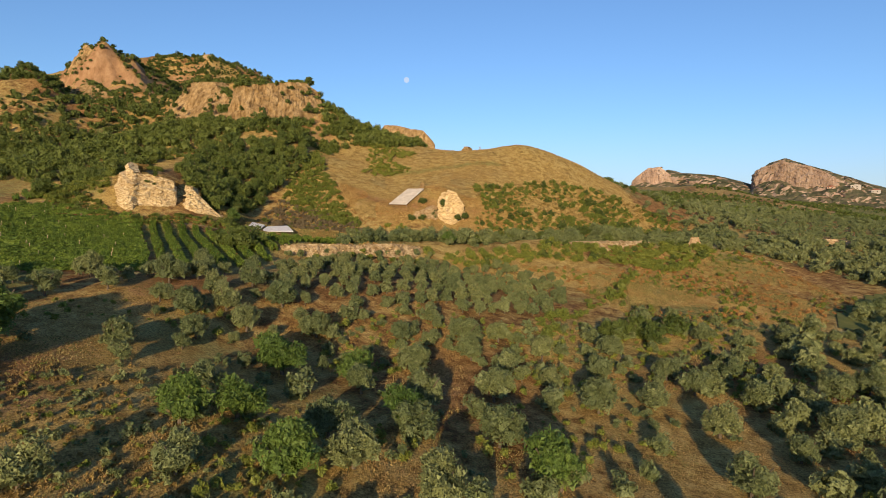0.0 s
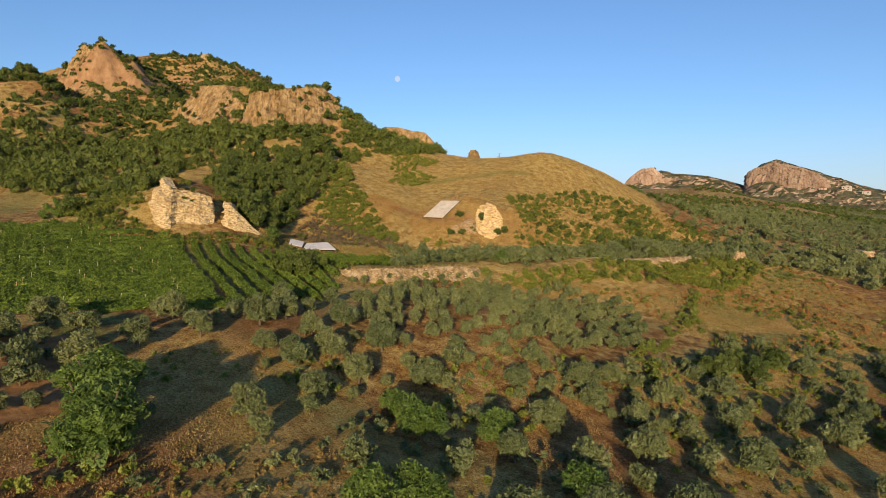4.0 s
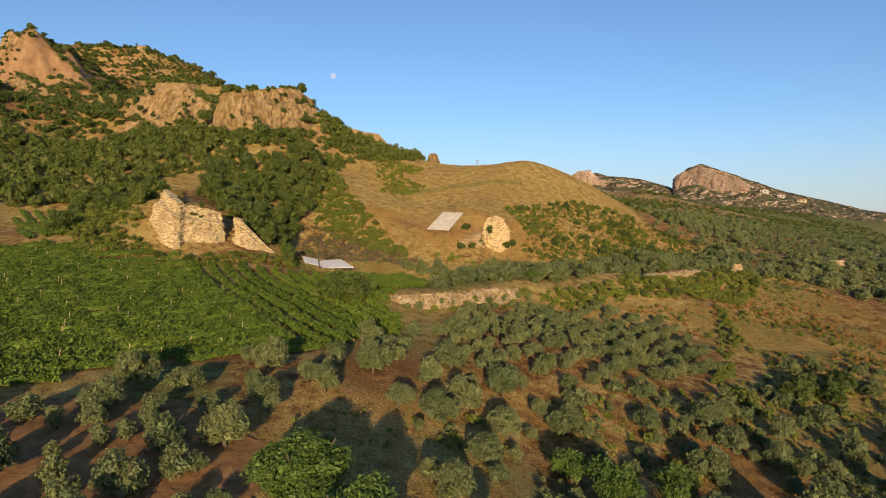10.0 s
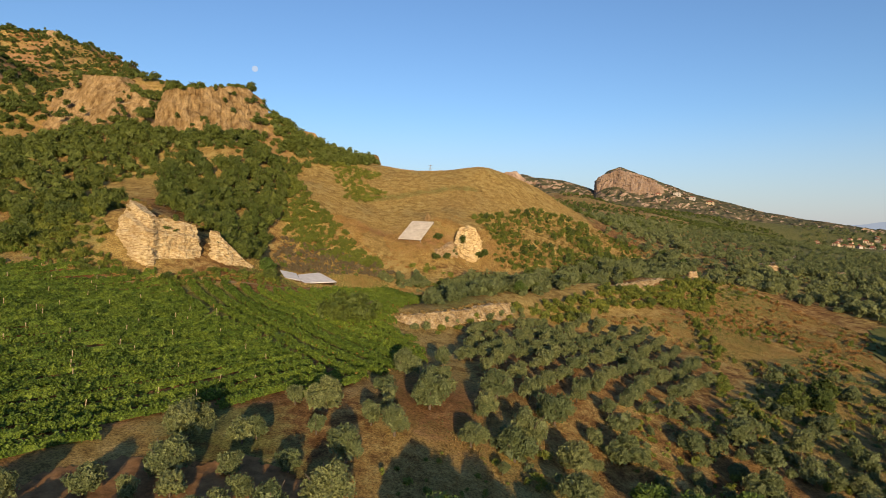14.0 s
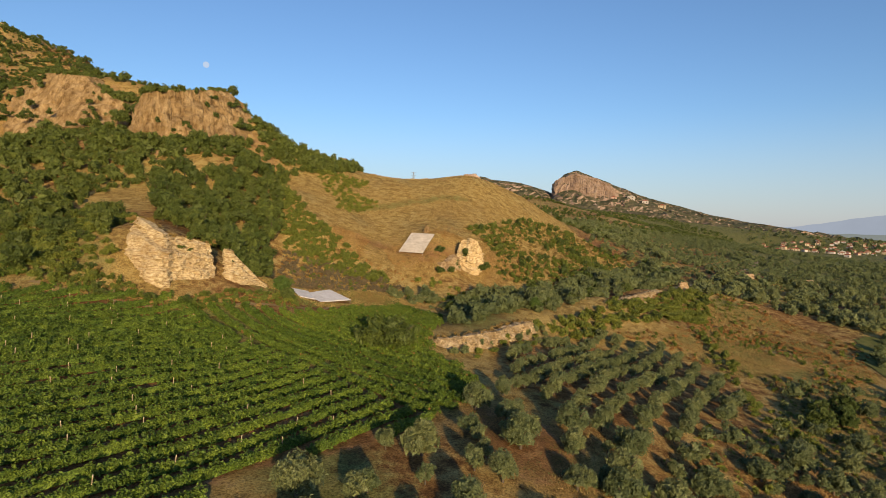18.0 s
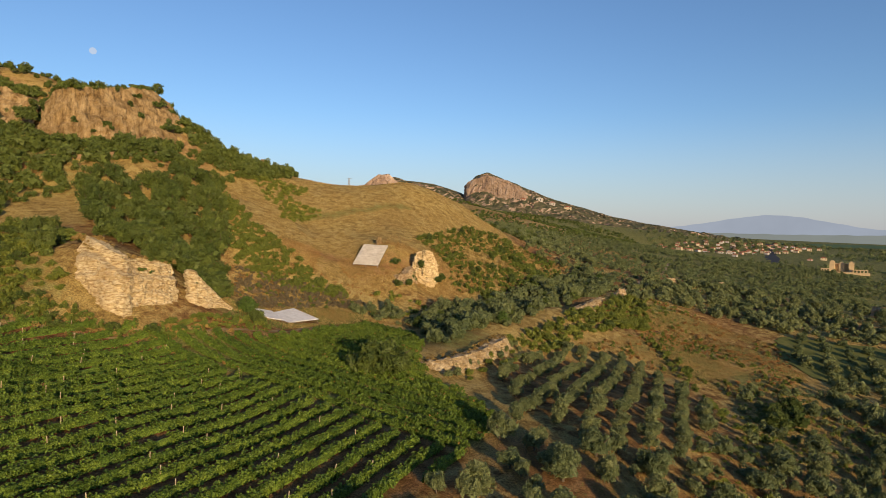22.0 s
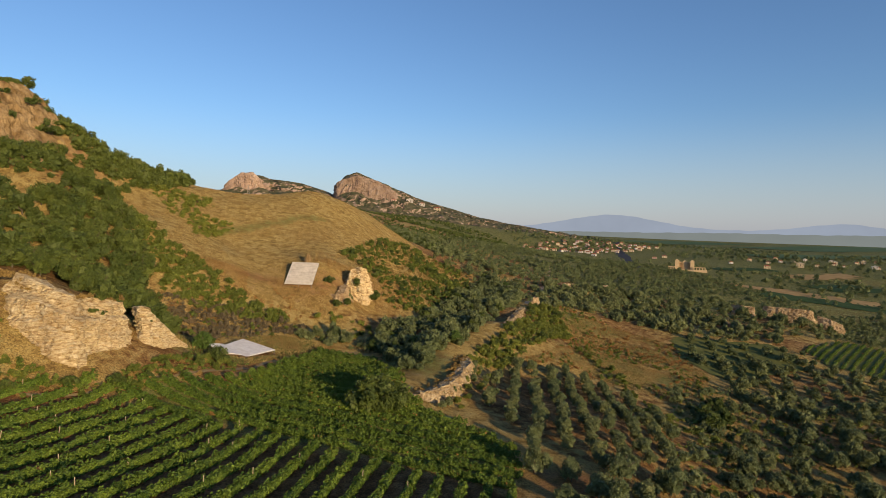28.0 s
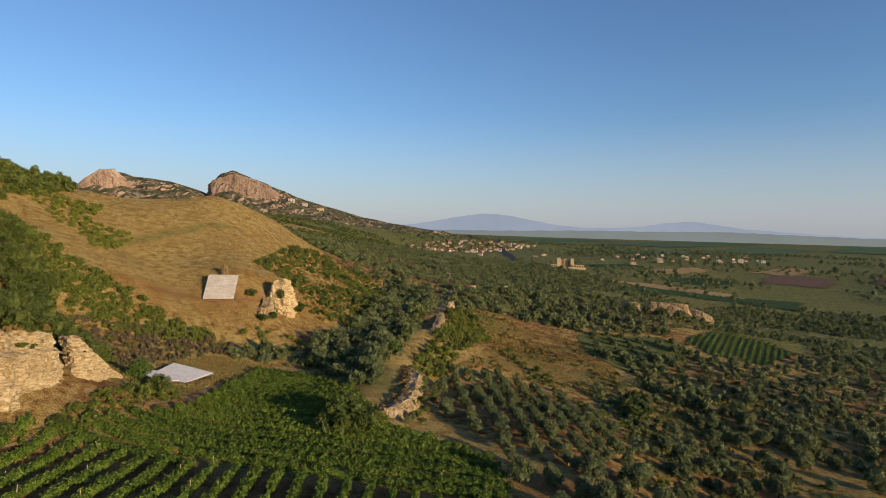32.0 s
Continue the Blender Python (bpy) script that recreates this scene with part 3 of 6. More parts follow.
thicket("flat_olive_grove", grid_spots(FLAT, 4.6, 5.4, 60, 0.5, 8), 4.0, 3.6, olive_leaf, 230, 0.48, 9, "rows of grey-green olive trees on the low flat", "olive trees", 10)
spread(SMALL_OLIVES + OLIVES[:2], scatter([(74, -8), (92, -10), (100, -34), (128, -60), (84, -62), (62, -40)], 8.5, 10), 11, 0.85, 1.15)
spread(SMALL_OLIVES, scatter([(22, -4), (44, 8), (56, 22), (62, 0), (48, -22), (36, -34), (24, -26), (18, -14)], 5.2, 41), 42, 0.55, 1.0)
EDGE = [(12, 10), (6, -1), (10, -9), (4, -20), (-6, -30), (-10, -48), (-2, -50), (4, -34), (14, -22), (18, -8), (16, 4)]
spread(SMALL_OLIVES + OLIVES[2:4], scatter(EDGE, 4.8, 43), 44, 0.75, 1.1)
FURROWS = [(24, -60), (24, -42), (12, -34), (-4, -40), (-4, -70), (24, -74)]
spread(SMALL_OLIVES, grid_spots(FURROWS, 4.4, 6.0, 60, 0.3, 45), 46, 0.55, 0.9)
taken = np.array(OLD_A + OLD_B + FIELD_EDGE)
LOWER = [(40, -32), (52, -14), (58, 2), (70, 20), (84, 14), (94, -2), (102, -30), (128, -60), (92, -70), (60, -62)]
free = [q for q in grid_spots(LOWER, 4.6, 5.2, 60, 0.7, 131) if np.hypot(taken[:, 0] - q[0], taken[:, 1] - q[1]).min() > 4.6][::3]
thicket("lower_olives", free, 3.4, 3.2, olive_leaf, 260, 0.36, 132, "younger olive trees among the old ones", "olive trees", 9)
spread(DARK, [(64, 34), (69, 37.5), (71, 43), (66, 39)], 47, 0.9, 1.1)
DITCH = [(55, 84), (57, 62), (55, 48), (55, 30), (59, 20), (56, 18), (52, 30), (53, 50), (54, 66)]
thicket("green_field_olives", grid_spots([(97, 92), (110, 113), (134, 104), (146, 112), (148, 100), (140, 80), (128, 94), (102, 88)], 4.8, 6.2, 62, 0.5, 108), 3.8, 3.6, olive_leaf, 230, 0.46, 109, "olive trees in rows on green grass", "olive trees", 10)
thicket("ditch_scrub", scatter(DITCH, 2.0, 48), 2.6, 1.9, scrub_leaf, 130, 0.36, 49, "yellow-green bushes along the ditch", "bushes", 8)

# trees of the gully, the wood above the ruin and the slopes
GULLY = [(-9, 61), (0, 60), (8, 54), (14, 62), (26, 82), (38, 104), (52, 130), (62, 150), (68, 176), (54, 186), (40, 150), (22, 116), (8, 92), (-6, 74)]
thicket("gully_olives", fast_scatter(GULLY, 3.7, 12), 4.6, 4.2, olive_leaf, 300, 0.46, 13, "dense grey-green olive trees in the gully", "olive trees", 12)
spread(DARK + BROAD[:1], scatter(GULLY, 9.0, 112), 113, 0.6, 0.9)
WOOD = [(-103, 81), (-86, 83), (-84, 108), (-78, 104), (-70, 94), (-60, 76), (-55, 60), (-46, 44), (-42, 38), (-54, 38), (-64, 40), (-76, 46), (-96, 70)]
spread(PINES, scatter(WOOD, 3.2, 14), 15, 0.7, 1.15)
SLOPE_WOOD = [(-102, 112), (-86, 107), (-80, 113), (-76, 138), (-66, 168), (-80, 182), (-104, 168), (-114, 150), (-98, 134)]
thicket("slope_wood", fast_scatter(SLOPE_WOOD, 3.3, 121), 5.2, 4.4, pine_leaf, 170, 0.6, 122, "dense dark green wood running down the ridge", "trees", 9)
FLANK = [(-14, 122), (-5, 138), (6, 160), (26, 186), (48, 190), (44, 160), (34, 136), (20, 110), (10, 100), (0, 96), (-1, 108)]
thicket("flank_scrub", fast_scatter(FLANK, 2.3, 16, lambda x, y: wave(x, y, 5, 2.0) > -0.35), 2.8, 1.9, scrub_leaf, 120, 0.42, 17, "yellow-green scrub down the mound's flank", "bushes", 8)
thicket("dry_flank_scrub", fast_scatter(FLANK, 2.2, 216), 2.4, 1.1, straw_leaf, 70, 0.36, 217, "dry straw-coloured scrub down the mound's flank", "bushes", 4)
thicket("dark_flank_scrub", fast_scatter(FLANK, 5.0, 116, lambda x, y: wave(x, y, 6, 4.0) > -0.1), 3.6, 2.6, oak_leaf, 150, 0.44, 117, "dark green scrub down the mound's flank", "bushes", 8)
BANK_SCRUB = [(13, 51), (22, 56), (30, 64), (40, 76), (50, 88), (58, 94), (64, 111), (67, 128), (58, 128), (46, 104), (31, 79), (18, 61)]
spread(LIGHT_BUSHES + BUSHES[:1], scatter(BANK_SCRUB, 3.4, 18), 19, 0.8, 1.3)
thicket("bank_scrub", fast_scatter(BANK_SCRUB, 2.3, 118), 2.6, 2.0, scrub_leaf, 130, 0.38, 119, "low yellow-green scrub on the terrace bank", "bushes", 8)
MOUND_PATCH = [(-86, 150), (-60, 152), (-47, 130), (-56, 110), (-63, 122)]
thicket("mound_scrub", fast_scatter(MOUND_PATCH, 2.3, 20, lambda x, y: wave(x, y, 6, 2.0) > -0.45), 2.8, 1.9, scrub_leaf, 130, 0.4, 21, "patch of green scrub on the grassy mound", "bushes", 8)
GULLY_SCRUB = [(-77, 106), (-62, 98), (-46, 86), (-36, 80), (-26, 75), (-34, 70), (-47, 69), (-56, 70), (-61, 80)]
thicket("gully_scrub", fast_scatter(GULLY_SCRUB, 1.6, 22, lambda x, y: wave(x, y, 6, 3.0) > -0.7), 2.8, 2.1, scrub_leaf, 150, 0.38, 23, "yellow-green scrub filling the gully beside the wood", "bushes", 8)
HEATHS = [(-55, 70), (-46, 72), (-34, 74), (-22, 75), (-26, 68), (-36, 60), (-46, 52), (-52, 60)]
spread(HEATH, scatter(HEATHS, 3.4, 50), 51, 0.8, 1.2)
thicket("heath", fast_scatter(HEATHS, 1.35, 150), 2.8, 1.4, heath_leaf, 130, 0.28, 151, "dry grey-purple heath at the foot of the mound", "heath", 5)
thicket("heath_scrub", fast_scatter(HEATHS, 3.4, 152), 2.2, 1.5, scrub_leaf, 110, 0.34, 153, "green bushes among the dry heath", "bushes", 5)
RUIN_FOOT = [(-68, 14), (-60, 15), (-54, 15), (-48, 21), (-45, 29), (-40, 34), (-36, 37), (-34, 33), (-40, 26), (-47, 16.5), (-58, 9), (-68, 6)]
spread(BUSHES + LIGHT_BUSHES + LIGHT_BUSHES, scatter(RUIN_FOOT, 2.2, 24), 25, 0.5, 0.9)
thicket("ruin_foot_scrub", fast_scatter(RUIN_FOOT, 1.35, 124), 2.2, 1.3, scrub_leaf, 90, 0.3, 125, "yellow-green scrub below the ruin", "bushes", 4)
thicket("ruin_foot_weeds", fast_scatter(RUIN_FOOT, 1.9, 126), 2.2, 0.9, straw_leaf, 90, 0.26, 127, "dry straw weeds below the ruin", "grass", 3)
LEFT_BANK = [(-110, 52), (-92, 48), (-79, 44), (-73, 32), (-70, 24), (-66, 15), (-66, 8), (-76, 5), (-106, 26)]
thicket("left_scrub", fast_scatter(LEFT_BANK, 2.3, 171, lambda x, y: wave(x, y, 7, 3.0) > -0.35), 2.8, 2.1, scrub_leaf, 150, 0.34, 172, "yellow-green scrub on the slope beside the ruin", "bushes", 6)
RUIN_SIDE = [(-66, 20), (-60, 14), (-66, 8), (-74, 8), (-86, 16), (-96, 34), (-90, 48), (-78, 44), (-70, 33)]
thicket("ruin_side_scrub", fast_scatter(RUIN_SIDE, 2.1, 271, lambda x, y: wave(x, y, 6, 1.0) > -0.3), 2.6, 1.8, scrub_leaf, 150, 0.32, 272, "green scrub on the slope beside the ruin", "bushes", 7)
SPUR_TREES = [(-6, 58), (-4.5, 46), (-4, 36), (0, 38), (3.5, 45), (8, 55), (13, 64), (9, 72), (-4, 72), (-9, 66)]
thicket("spur_trees", fast_scatter(SPUR_TREES, 3.4, 273), 4.2, 3.6, olive_leaf, 260, 0.42, 274, "olive trees crowding behind the terrace wall", "olive trees", 10)
LEFT_SCRUB = [(-104, 46), (-90, 46), (-78, 40), (-72, 28), (-69, 20), (-68, 8), (-76, 5), (-104, 26)]
spread(BUSHES + LIGHT_BUSHES + PINES[:1], scatter(LEFT_SCRUB, 2.8, 26), 27, 0.6, 1.15)
spread(BUSHES, [(-12.2, 94.4), (-5.0, 97.2), (-3.4, 99.3), (-12, 88), (-15, 86), (-8.5, 103), (-1, 116), (-17, 95), (-38, 36.5), (-36.8, 35.2), (-2, 60), (2, 63)], 28, 0.9, 1.2)
spread(BROAD, [(-40.5, 39.5)], 30, 0.85, 0.85)
VINE_BUSH = make_tree("bush", 66, 11.5, 4.4, 0.3, oak_leaf, 2600, 0.42, "wide dark green bush standing in the vineyard", "bush", "", 40, 0.2)
MODELS.append(VINE_BUSH)
spread([VINE_BUSH], [(-10, 18)], 31, 1.35, 1.35)
spread(OLIVES[:2] + BUSHES, [(-24, 68), (-20, 70), (-16, 72), (-12, 70), (-9, 74), (-6, 68), (-3, 72), (3, 70), (-14, 67), (-19, 66)], 29, 0.6, 0.9)
spread(LIGHT_BUSHES + SMALL_OLIVES, scatter([(0, 20), (6, 23), (11, 32), (16, 42), (18, 50), (15, 52), (11.5, 43), (6.5, 33), (2, 26)], 2.2, 52), 53, 0.4, 0.8)
CLIFF_CAP = [(-206, 134), (-196, 131), (-180, 130.5), (-164, 129), (-150, 131.5), (-130, 131.5), (-113, 132.5), (-98, 132), (-86, 130), (-80, 146), (-104, 142), (-130, 138), (-160, 136), (-196, 139)]
thicket("cliff_top_wood", fast_scatter(CLIFF_CAP, 2.9, 54), 4.8, 3.6, pine_leaf, 130, 0.6, 55, "dark trees along the cliff tops", "trees", 8)
CLIFF_GAP = [(-168, 110), (-150, 106), (-142, 107), (-141, 122), (-150, 130), (-166, 130)]
spread(PINES[:2] + BUSHES, scatter(CLIFF_GAP, 3.6, 56), 57, 0.55, 0.9)
spread(BUSHES, [(-186, 113), (-178, 113.5), (-166, 113), (-128, 111), (-118, 111), (-108, 112), (-101, 114), (-96, 113)], 58, 0.9, 1.4)


def gentle(limit):
    """Keeps spots where the land is not too steep for a root."""
    def test(x, y):
        d = 2.5
        gxx, gyy = (ground(x + d, y) - ground(x - d, y)) / (2 * d), (ground(x, y + d) - ground(x, y - d)) / (2 * d)
        return np.hypot(gxx, gyy) < limit
    return test


HILL_WOOD = [(-240, 60), (-204, 98), (-168, 103), (-140, 98), (-112, 97), (-94, 99), (-84, 108), (-104, 82), (-100, 72), (-108, 62), (-96, 36), (-130, 14), (-200, 20)]
thicket("hillside_wood", fast_scatter(HILL_WOOD, 3.9, 60), 6.0, 5.4, pine_leaf, 190, 0.58, 61, "dense dark green wood on the hillside", "trees", 5)
RIDGE = [(-104, 112), (-108, 140), (-148, 138), (-200, 140), (-250, 182), (-296, 205), (-350, 222), (-400, 240), (-500, 290), (-420, 420), (-250, 420), (-140, 340), (-90, 240), (-64, 190), (-72, 140), (-88, 122)]
thicket("ridge_scrub", fast_scatter(RIDGE, 5.8, 62, lambda x, y: wave(x, y, 14, 2.0) > -0.62), 6.2, 4.0, oak_leaf, 44, 1.25, 63, "dark green scrub along the ridge", "scrub", 4)
CRAG_WOOD = [(-300, 70), (-262, 96), (-206, 100), (-207, 121), (-214, 128), (-240, 136), (-262, 128), (-268, 108), (-310, 98)]
thicket("crag_wood", fast_scatter(CRAG_WOOD, 3.6, 162), 5.6, 4.6, pine_leaf, 120, 0.66, 163, "dark wood climbing between the clay cliffs", "trees", 5)
SADDLE = [(-206, 140), (-262, 150), (-290, 168), (-335, 172), (-372, 186), (-440, 210), (-440, 262), (-385, 285), (-335, 310), (-280, 270), (-240, 200)]
thicket("saddle_scrub", fast_scatter(SADDLE, 3.3, 181), 5.0, 2.4, oak_leaf, 52, 0.95, 182, "dark green scrub on the saddle behind the clay peak", "scrub", 4)
CRAGS = [(-240, 60), (-200, 110), (-200, 130), (-260, 200), (-380, 270), (-460, 200), (-420, 100), (-320, 40)]
thicket("crag_scrub", fast_scatter(CRAGS, 4.6, 64, lambda x, y: gentle(1.25)(x, y) & (wave(x, y, 16, 5.0) > -0.25)), 5.6, 3.8, oak_leaf, 48, 1.2, 65, "scrub on the ledges of the clay crags", "scrub", 4)
MIDDLE = [(46, 150), (60, 140), (100, 158), (150, 150), (260, 190), (300, 320), (300, 480), (210, 560), (110, 480), (60, 300), (40, 215)]
thicket("far_olive_groves", fast_scatter(MIDDLE, 6.0, 66, lambda x, y: (wave(x, y, 30, 3.0) > -0.55) & (np.hypot(x - 100, y - 186) > 9)), 5.2, 4.0, olive_leaf, 60, 0.78, 67, "wide groves of grey-green olive trees", "olive trees", 3)
EAST = [(104, 118), (150, 104), (172, 112), (215, 100), (330, 60), (420, 120), (360, 180), (290, 200), (190, 150), (110, 150)]
thicket("east_olive_groves", fast_scatter(EAST, 5.4, 68, lambda x, y: (wave(x, y, 26, 8.0) > -0.45)), 4.8, 3.8, olive_leaf, 84, 0.72, 69, "olive groves on the eastern flat", "olive trees", 4)
PLAINS = [(300, 200), (420, 130), (700, 150), (1200, 500), (900, 1100), (520, 1200), (300, 900), (230, 600), (320, 480), (320, 330)]
thicket("plain_trees", fast_scatter(PLAINS, 17, 70, lambda x, y: wave(x, y, 60, 1.0) > -0.1), 7.5, 5.5, olive_leaf, 20, 2.2, 71, "scattered trees and hedges of the plain", "trees", 3)
UPLAND = [(40, 200), (60, 300), (110, 480), (200, 560), (260, 800), (160, 1000), (-20, 900), (-40, 500), (-40, 260), (0, 205)]
thicket("upland_scrub", fast_scatter(UPLAND, 8.0, 72, lambda x, y: wave(x, y, 25, 6.0) > -0.25), 5.4, 3.6, oak_leaf, 20, 1.7, 73, "scrub on the rising ground below the massif", "scrub", 2)

CLIFF_FOOT = [(-150, 100), (-128, 94), (-104, 89), (-88, 94), (-85, 108), (-94, 117), (-103, 117), (-118, 104), (-132, 102), (-146, 108)]
thicket("cliff_foot_wood", fast_scatter(CLIFF_FOOT, 3.2, 281), 4.8, 4.0, pine_leaf, 170, 0.55, 282, "dark trees crowding the foot of the clay cliff", "trees", 6)
UPPER_SLOPE = [(18, 188), (45, 184), (72, 200), (64, 290), (112, 470), (40, 480), (8, 330), (0, 230)]
thicket("upper_slope_olives", fast_scatter(UPPER_SLOPE, 5.2, 283, lambda x, y: wave(x, y, 24, 4.0) > -0.5), 4.8, 3.8, olive_leaf, 52, 0.8, 284, "olive trees on the slope behind the mound", "olive trees", 4)
GAP_BUSHES = [(-147, 119, 61), (-145, 117, 60), (-143.5, 114, 58), (-146, 114, 58), (-144, 120, 63), (-142, 119, 63), (-148, 122, 63), (-149, 117, 60), (-142, 112, 57)]
thicket("gap_bushes", GAP_BUSHES, 4.4, 3.6, oak_leaf, 200, 0.5, 291, "dark bushes in the cleft between the clay cliffs", "bushes", 7)
SPUR_ROW = [(8, 57), (11, 66), (17, 76), (24, 88), (31, 101), (36, 112), (42, 122), (36, 122), (27, 108), (19, 92), (11, 78), (5, 66)]
thicket("spur_row", fast_scatter(SPUR_ROW, 3.6, 292), 4.4, 3.6, olive_leaf, 220, 0.44, 293, "olive trees close behind the spur", "olive trees", 10)
MIDDLE_LOW = [(34, -1), (38, 14), (50, 20), (56, 26), (60, 44), (70, 56), (90, 60), (86, 20), (70, 14), (58, 4), (49, -6), (42, -14)]
thicket("young_olives", fast_scatter(MIDDLE_LOW, 4.6, 294), 2.7, 2.5, olive_leaf, 200, 0.3, 295, "young grey-green olive trees in rough grass", "olive trees", 9)
thicket("rough_weeds", fast_scatter(MIDDLE_LOW, 2.3, 296, lambda x, y: wave(x, y, 7, 6.0) > -0.2), 1.7, 0.9, scrub_leaf, 44, 0.3, 297, "green weeds between the young olives", "weeds", 3)
FORE = [(36, -28), (46, -25), (57, -28), (66, -38), (76, -50), (70, -62), (48, -56), (36, -48), (33, -38)]
thicket("brown_weeds", fast_scatter(FORE, 1.5, 298, lambda x, y: wave(x, y, 5, 3.0) > -0.5), 2.0, 0.55, straw_leaf, 60, 0.22, 299, "rust-brown dead weeds in the rough ground", "weeds", 3)
thicket("green_rough", fast_scatter(FORE, 1.7, 301, lambda x, y: wave(x, y, 6, 8.0) > -0.25), 2.0, 0.55, scrub_leaf, 56, 0.22, 302, "green weeds in the rough ground", "weeds", 3)
thicket("dull_rough", fast_scatter(FORE, 2.6, 303), 1.9, 0.9, olive_leaf, 90, 0.22, 304, "grey-green suckers in the rough ground", "weeds", 4)
PEAK = [(-372, 112), (-340, 104), (-300, 108), (-286, 128), (-300, 156), (-330, 160), (-360, 140)]
thicket("peak_bushes", fast_scatter(PEAK, 4.4, 311, lambda x, y: wave(x, y, 9, 5.0) > 0.0), 4.2, 2.4, oak_leaf, 60, 0.8, 312, "dark bushes clinging to the clay peak", "bushes", 4)
MOUND_FOOT = [(-50, 88), (-40, 84), (-31, 90), (-24, 90), (-17, 86), (-19, 80), (-28, 77), (-42, 77)]
thicket("mound_foot_weeds", fast_scatter(MOUND_FOOT, 1.5, 313, lambda x, y: wave(x, y, 6, 2.0) > -0.3), 1.8, 0.6, rust_leaf, 50, 0.26, 314, "rust-red dead weeds below the shelter roof", "weeds", 3)
FAR_SLOPE = [(142, 18), (148, 66), (158, 65), (192, 77), (232, 100), (300, 66), (260, 10), (190, -20)]
thicket("low_slope_olives", fast_scatter(FAR_SLOPE, 5.4, 196), 4.4, 3.8, olive_leaf, 100, 0.62, 197, "olive grove on the low eastern slope", "olive trees", 6)
NEAR_GROVE = [(62, 130), (82, 134), (110, 117), (134, 104), (150, 110), (142, 150), (122, 192), (84, 184), (68, 160)]
thicket("slope_olive_grove", fast_scatter(NEAR_GROVE, 4.6, 58), 4.8, 4.2, olive_leaf, 170, 0.65, 59, "dense grey-green olive grove beyond the dry slope", "olive trees", 12)
LOW = [(12, -24), (30, -2), (44, 6), (54, 30), (62, 46), (84, 60), (110, 50), (125, 0), (118, -60), (60, -72), (28, -52), (18, -40)]
low_spots = fast_scatter(LOW, 2.4, 74, lambda x, y: wave(x, y, 7, 2.0) > 0.1)
thicket("undergrowth", low_spots, 1.8, 1.2, scrub_leaf, 40, 0.34, 75, "weeds and seedlings between the olive trees", "weeds", 2)
thicket("dull_undergrowth", fast_scatter(LOW, 3.4, 76, lambda x, y: wave(x, y, 6, 5.0) > 0.2), 2.2, 1.4, olive_leaf, 56, 0.34, 77, "grey-green suckers between the olive trees", "weeds", 3)


# ---------------------------------------------------------------- grass
def grass_material(name, lo, hi, patch):
    m, nt, b = mat(name, 0.85, 0.15)
    g = nt.nodes.new("ShaderNodeNewGeometry")
    c = ramp(nt, g.outputs["Random Per Island"], [(0.0, lo), (1.0, hi)])
    c = mix(nt, ramp(nt, tex_noise(nt, 0.22, 5, 0.7), [(0.44, (0, 0, 0)), (0.58, (0.75, 0.75, 0.75))]), c, patch)
    nt.links.new(c, b.inputs["Base Color"])
    return m


dry_grass = grass_material("dry_grass", (0.24, 0.16, 0.055), (0.46, 0.34, 0.13), (0.24, 0.135, 0.048))
rust_grass = grass_material("rust_grass", (0.16, 0.08, 0.027), (0.34, 0.19, 0.065), (0.38, 0.26, 0.1))
green_grass = grass_material("green_grass", (0.05, 0.068, 0.017), (0.18, 0.19, 0.055), (0.2, 0.165, 0.055))


def sward(name, poly, n, height, material, seed, keep, label):
    """Upright tufts of thin grass blades."""
    rng = np.random.default_rng(seed)
    xs, ys = [p[0] for p in poly], [p[1] for p in poly]
    n = int(n * 1.9)
    p = np.stack([rng.uniform(min(xs), max(xs), n), rng.uniform(min(ys), max(ys), n)], 1)
    p = p[inside(p[:, 0], p[:, 1], poly)]
    p = p[keep(p[:, 0], p[:, 1])]
    z = ground(p[:, 0], p[:, 1])
    n = len(p)
    a = rng.uniform(0, 6.28, n)
    h = height * rng.uniform(0.35, 1.2, n)
    w = 0.3 * height * rng.uniform(0.5, 1.3, n)
    foot = np.stack([p[:, 0], p[:, 1], z - 0.05], 1)
    side = np.stack([np.cos(a) * w, np.sin(a) * w, 0 * a], 1)
    lean = np.stack([rng.normal(0, 0.6, n) * h, rng.normal(0, 0.6, n) * h, h], 1)
    q = np.stack([foot - side, foot + side, foot + lean], 1).reshape(-1, 3)
    return tagged(new(name, mesh_from(name, q, np.arange(3 * n).reshape(-1, 3), material)), label, "grass", kind="stuff")


NEAR = [(10, -26), (24, 0), (44, 8), (54, 30), (62, 48), (84, 64), (112, 56), (128, 0), (120, -64), (60, -76), (24, -60), (16, -44)]
sward("straw_grass", NEAR, 200000, 0.19, dry_grass, 80, lambda x, y: wave(x, y, 5, 1.0) > 0.05, "straw-coloured dry grass under the olives")
sward("rust_weeds", NEAR, 130000, 0.18, rust_grass, 81, lambda x, y: wave(x, y, 6, 4.0) > -0.05, "rust-brown dead weeds under the olives")
sward("green_weeds", NEAR, 80000, 0.22, green_grass, 82, lambda x, y: wave(x, y, 8, 6.0) > 0.12, "low green weeds under the olives")
sward("mound_grass", MOUND_AREA, 70000, 0.36, dry_grass, 83, lambda x, y: (wave(x, y, 4, 2.0) > -0.3) & ~inside(x, y, [(-30, 92), (-20, 91), (-18, 102), (-29, 103)]), "short straw grass on the mound")
sward("slope_grass", SLOPE_AREA, 90000, 0.26, dry_grass, 84, lambda x, y: wave(x, y, 5, 3.0) > -0.2, "dry grass on the open slope")


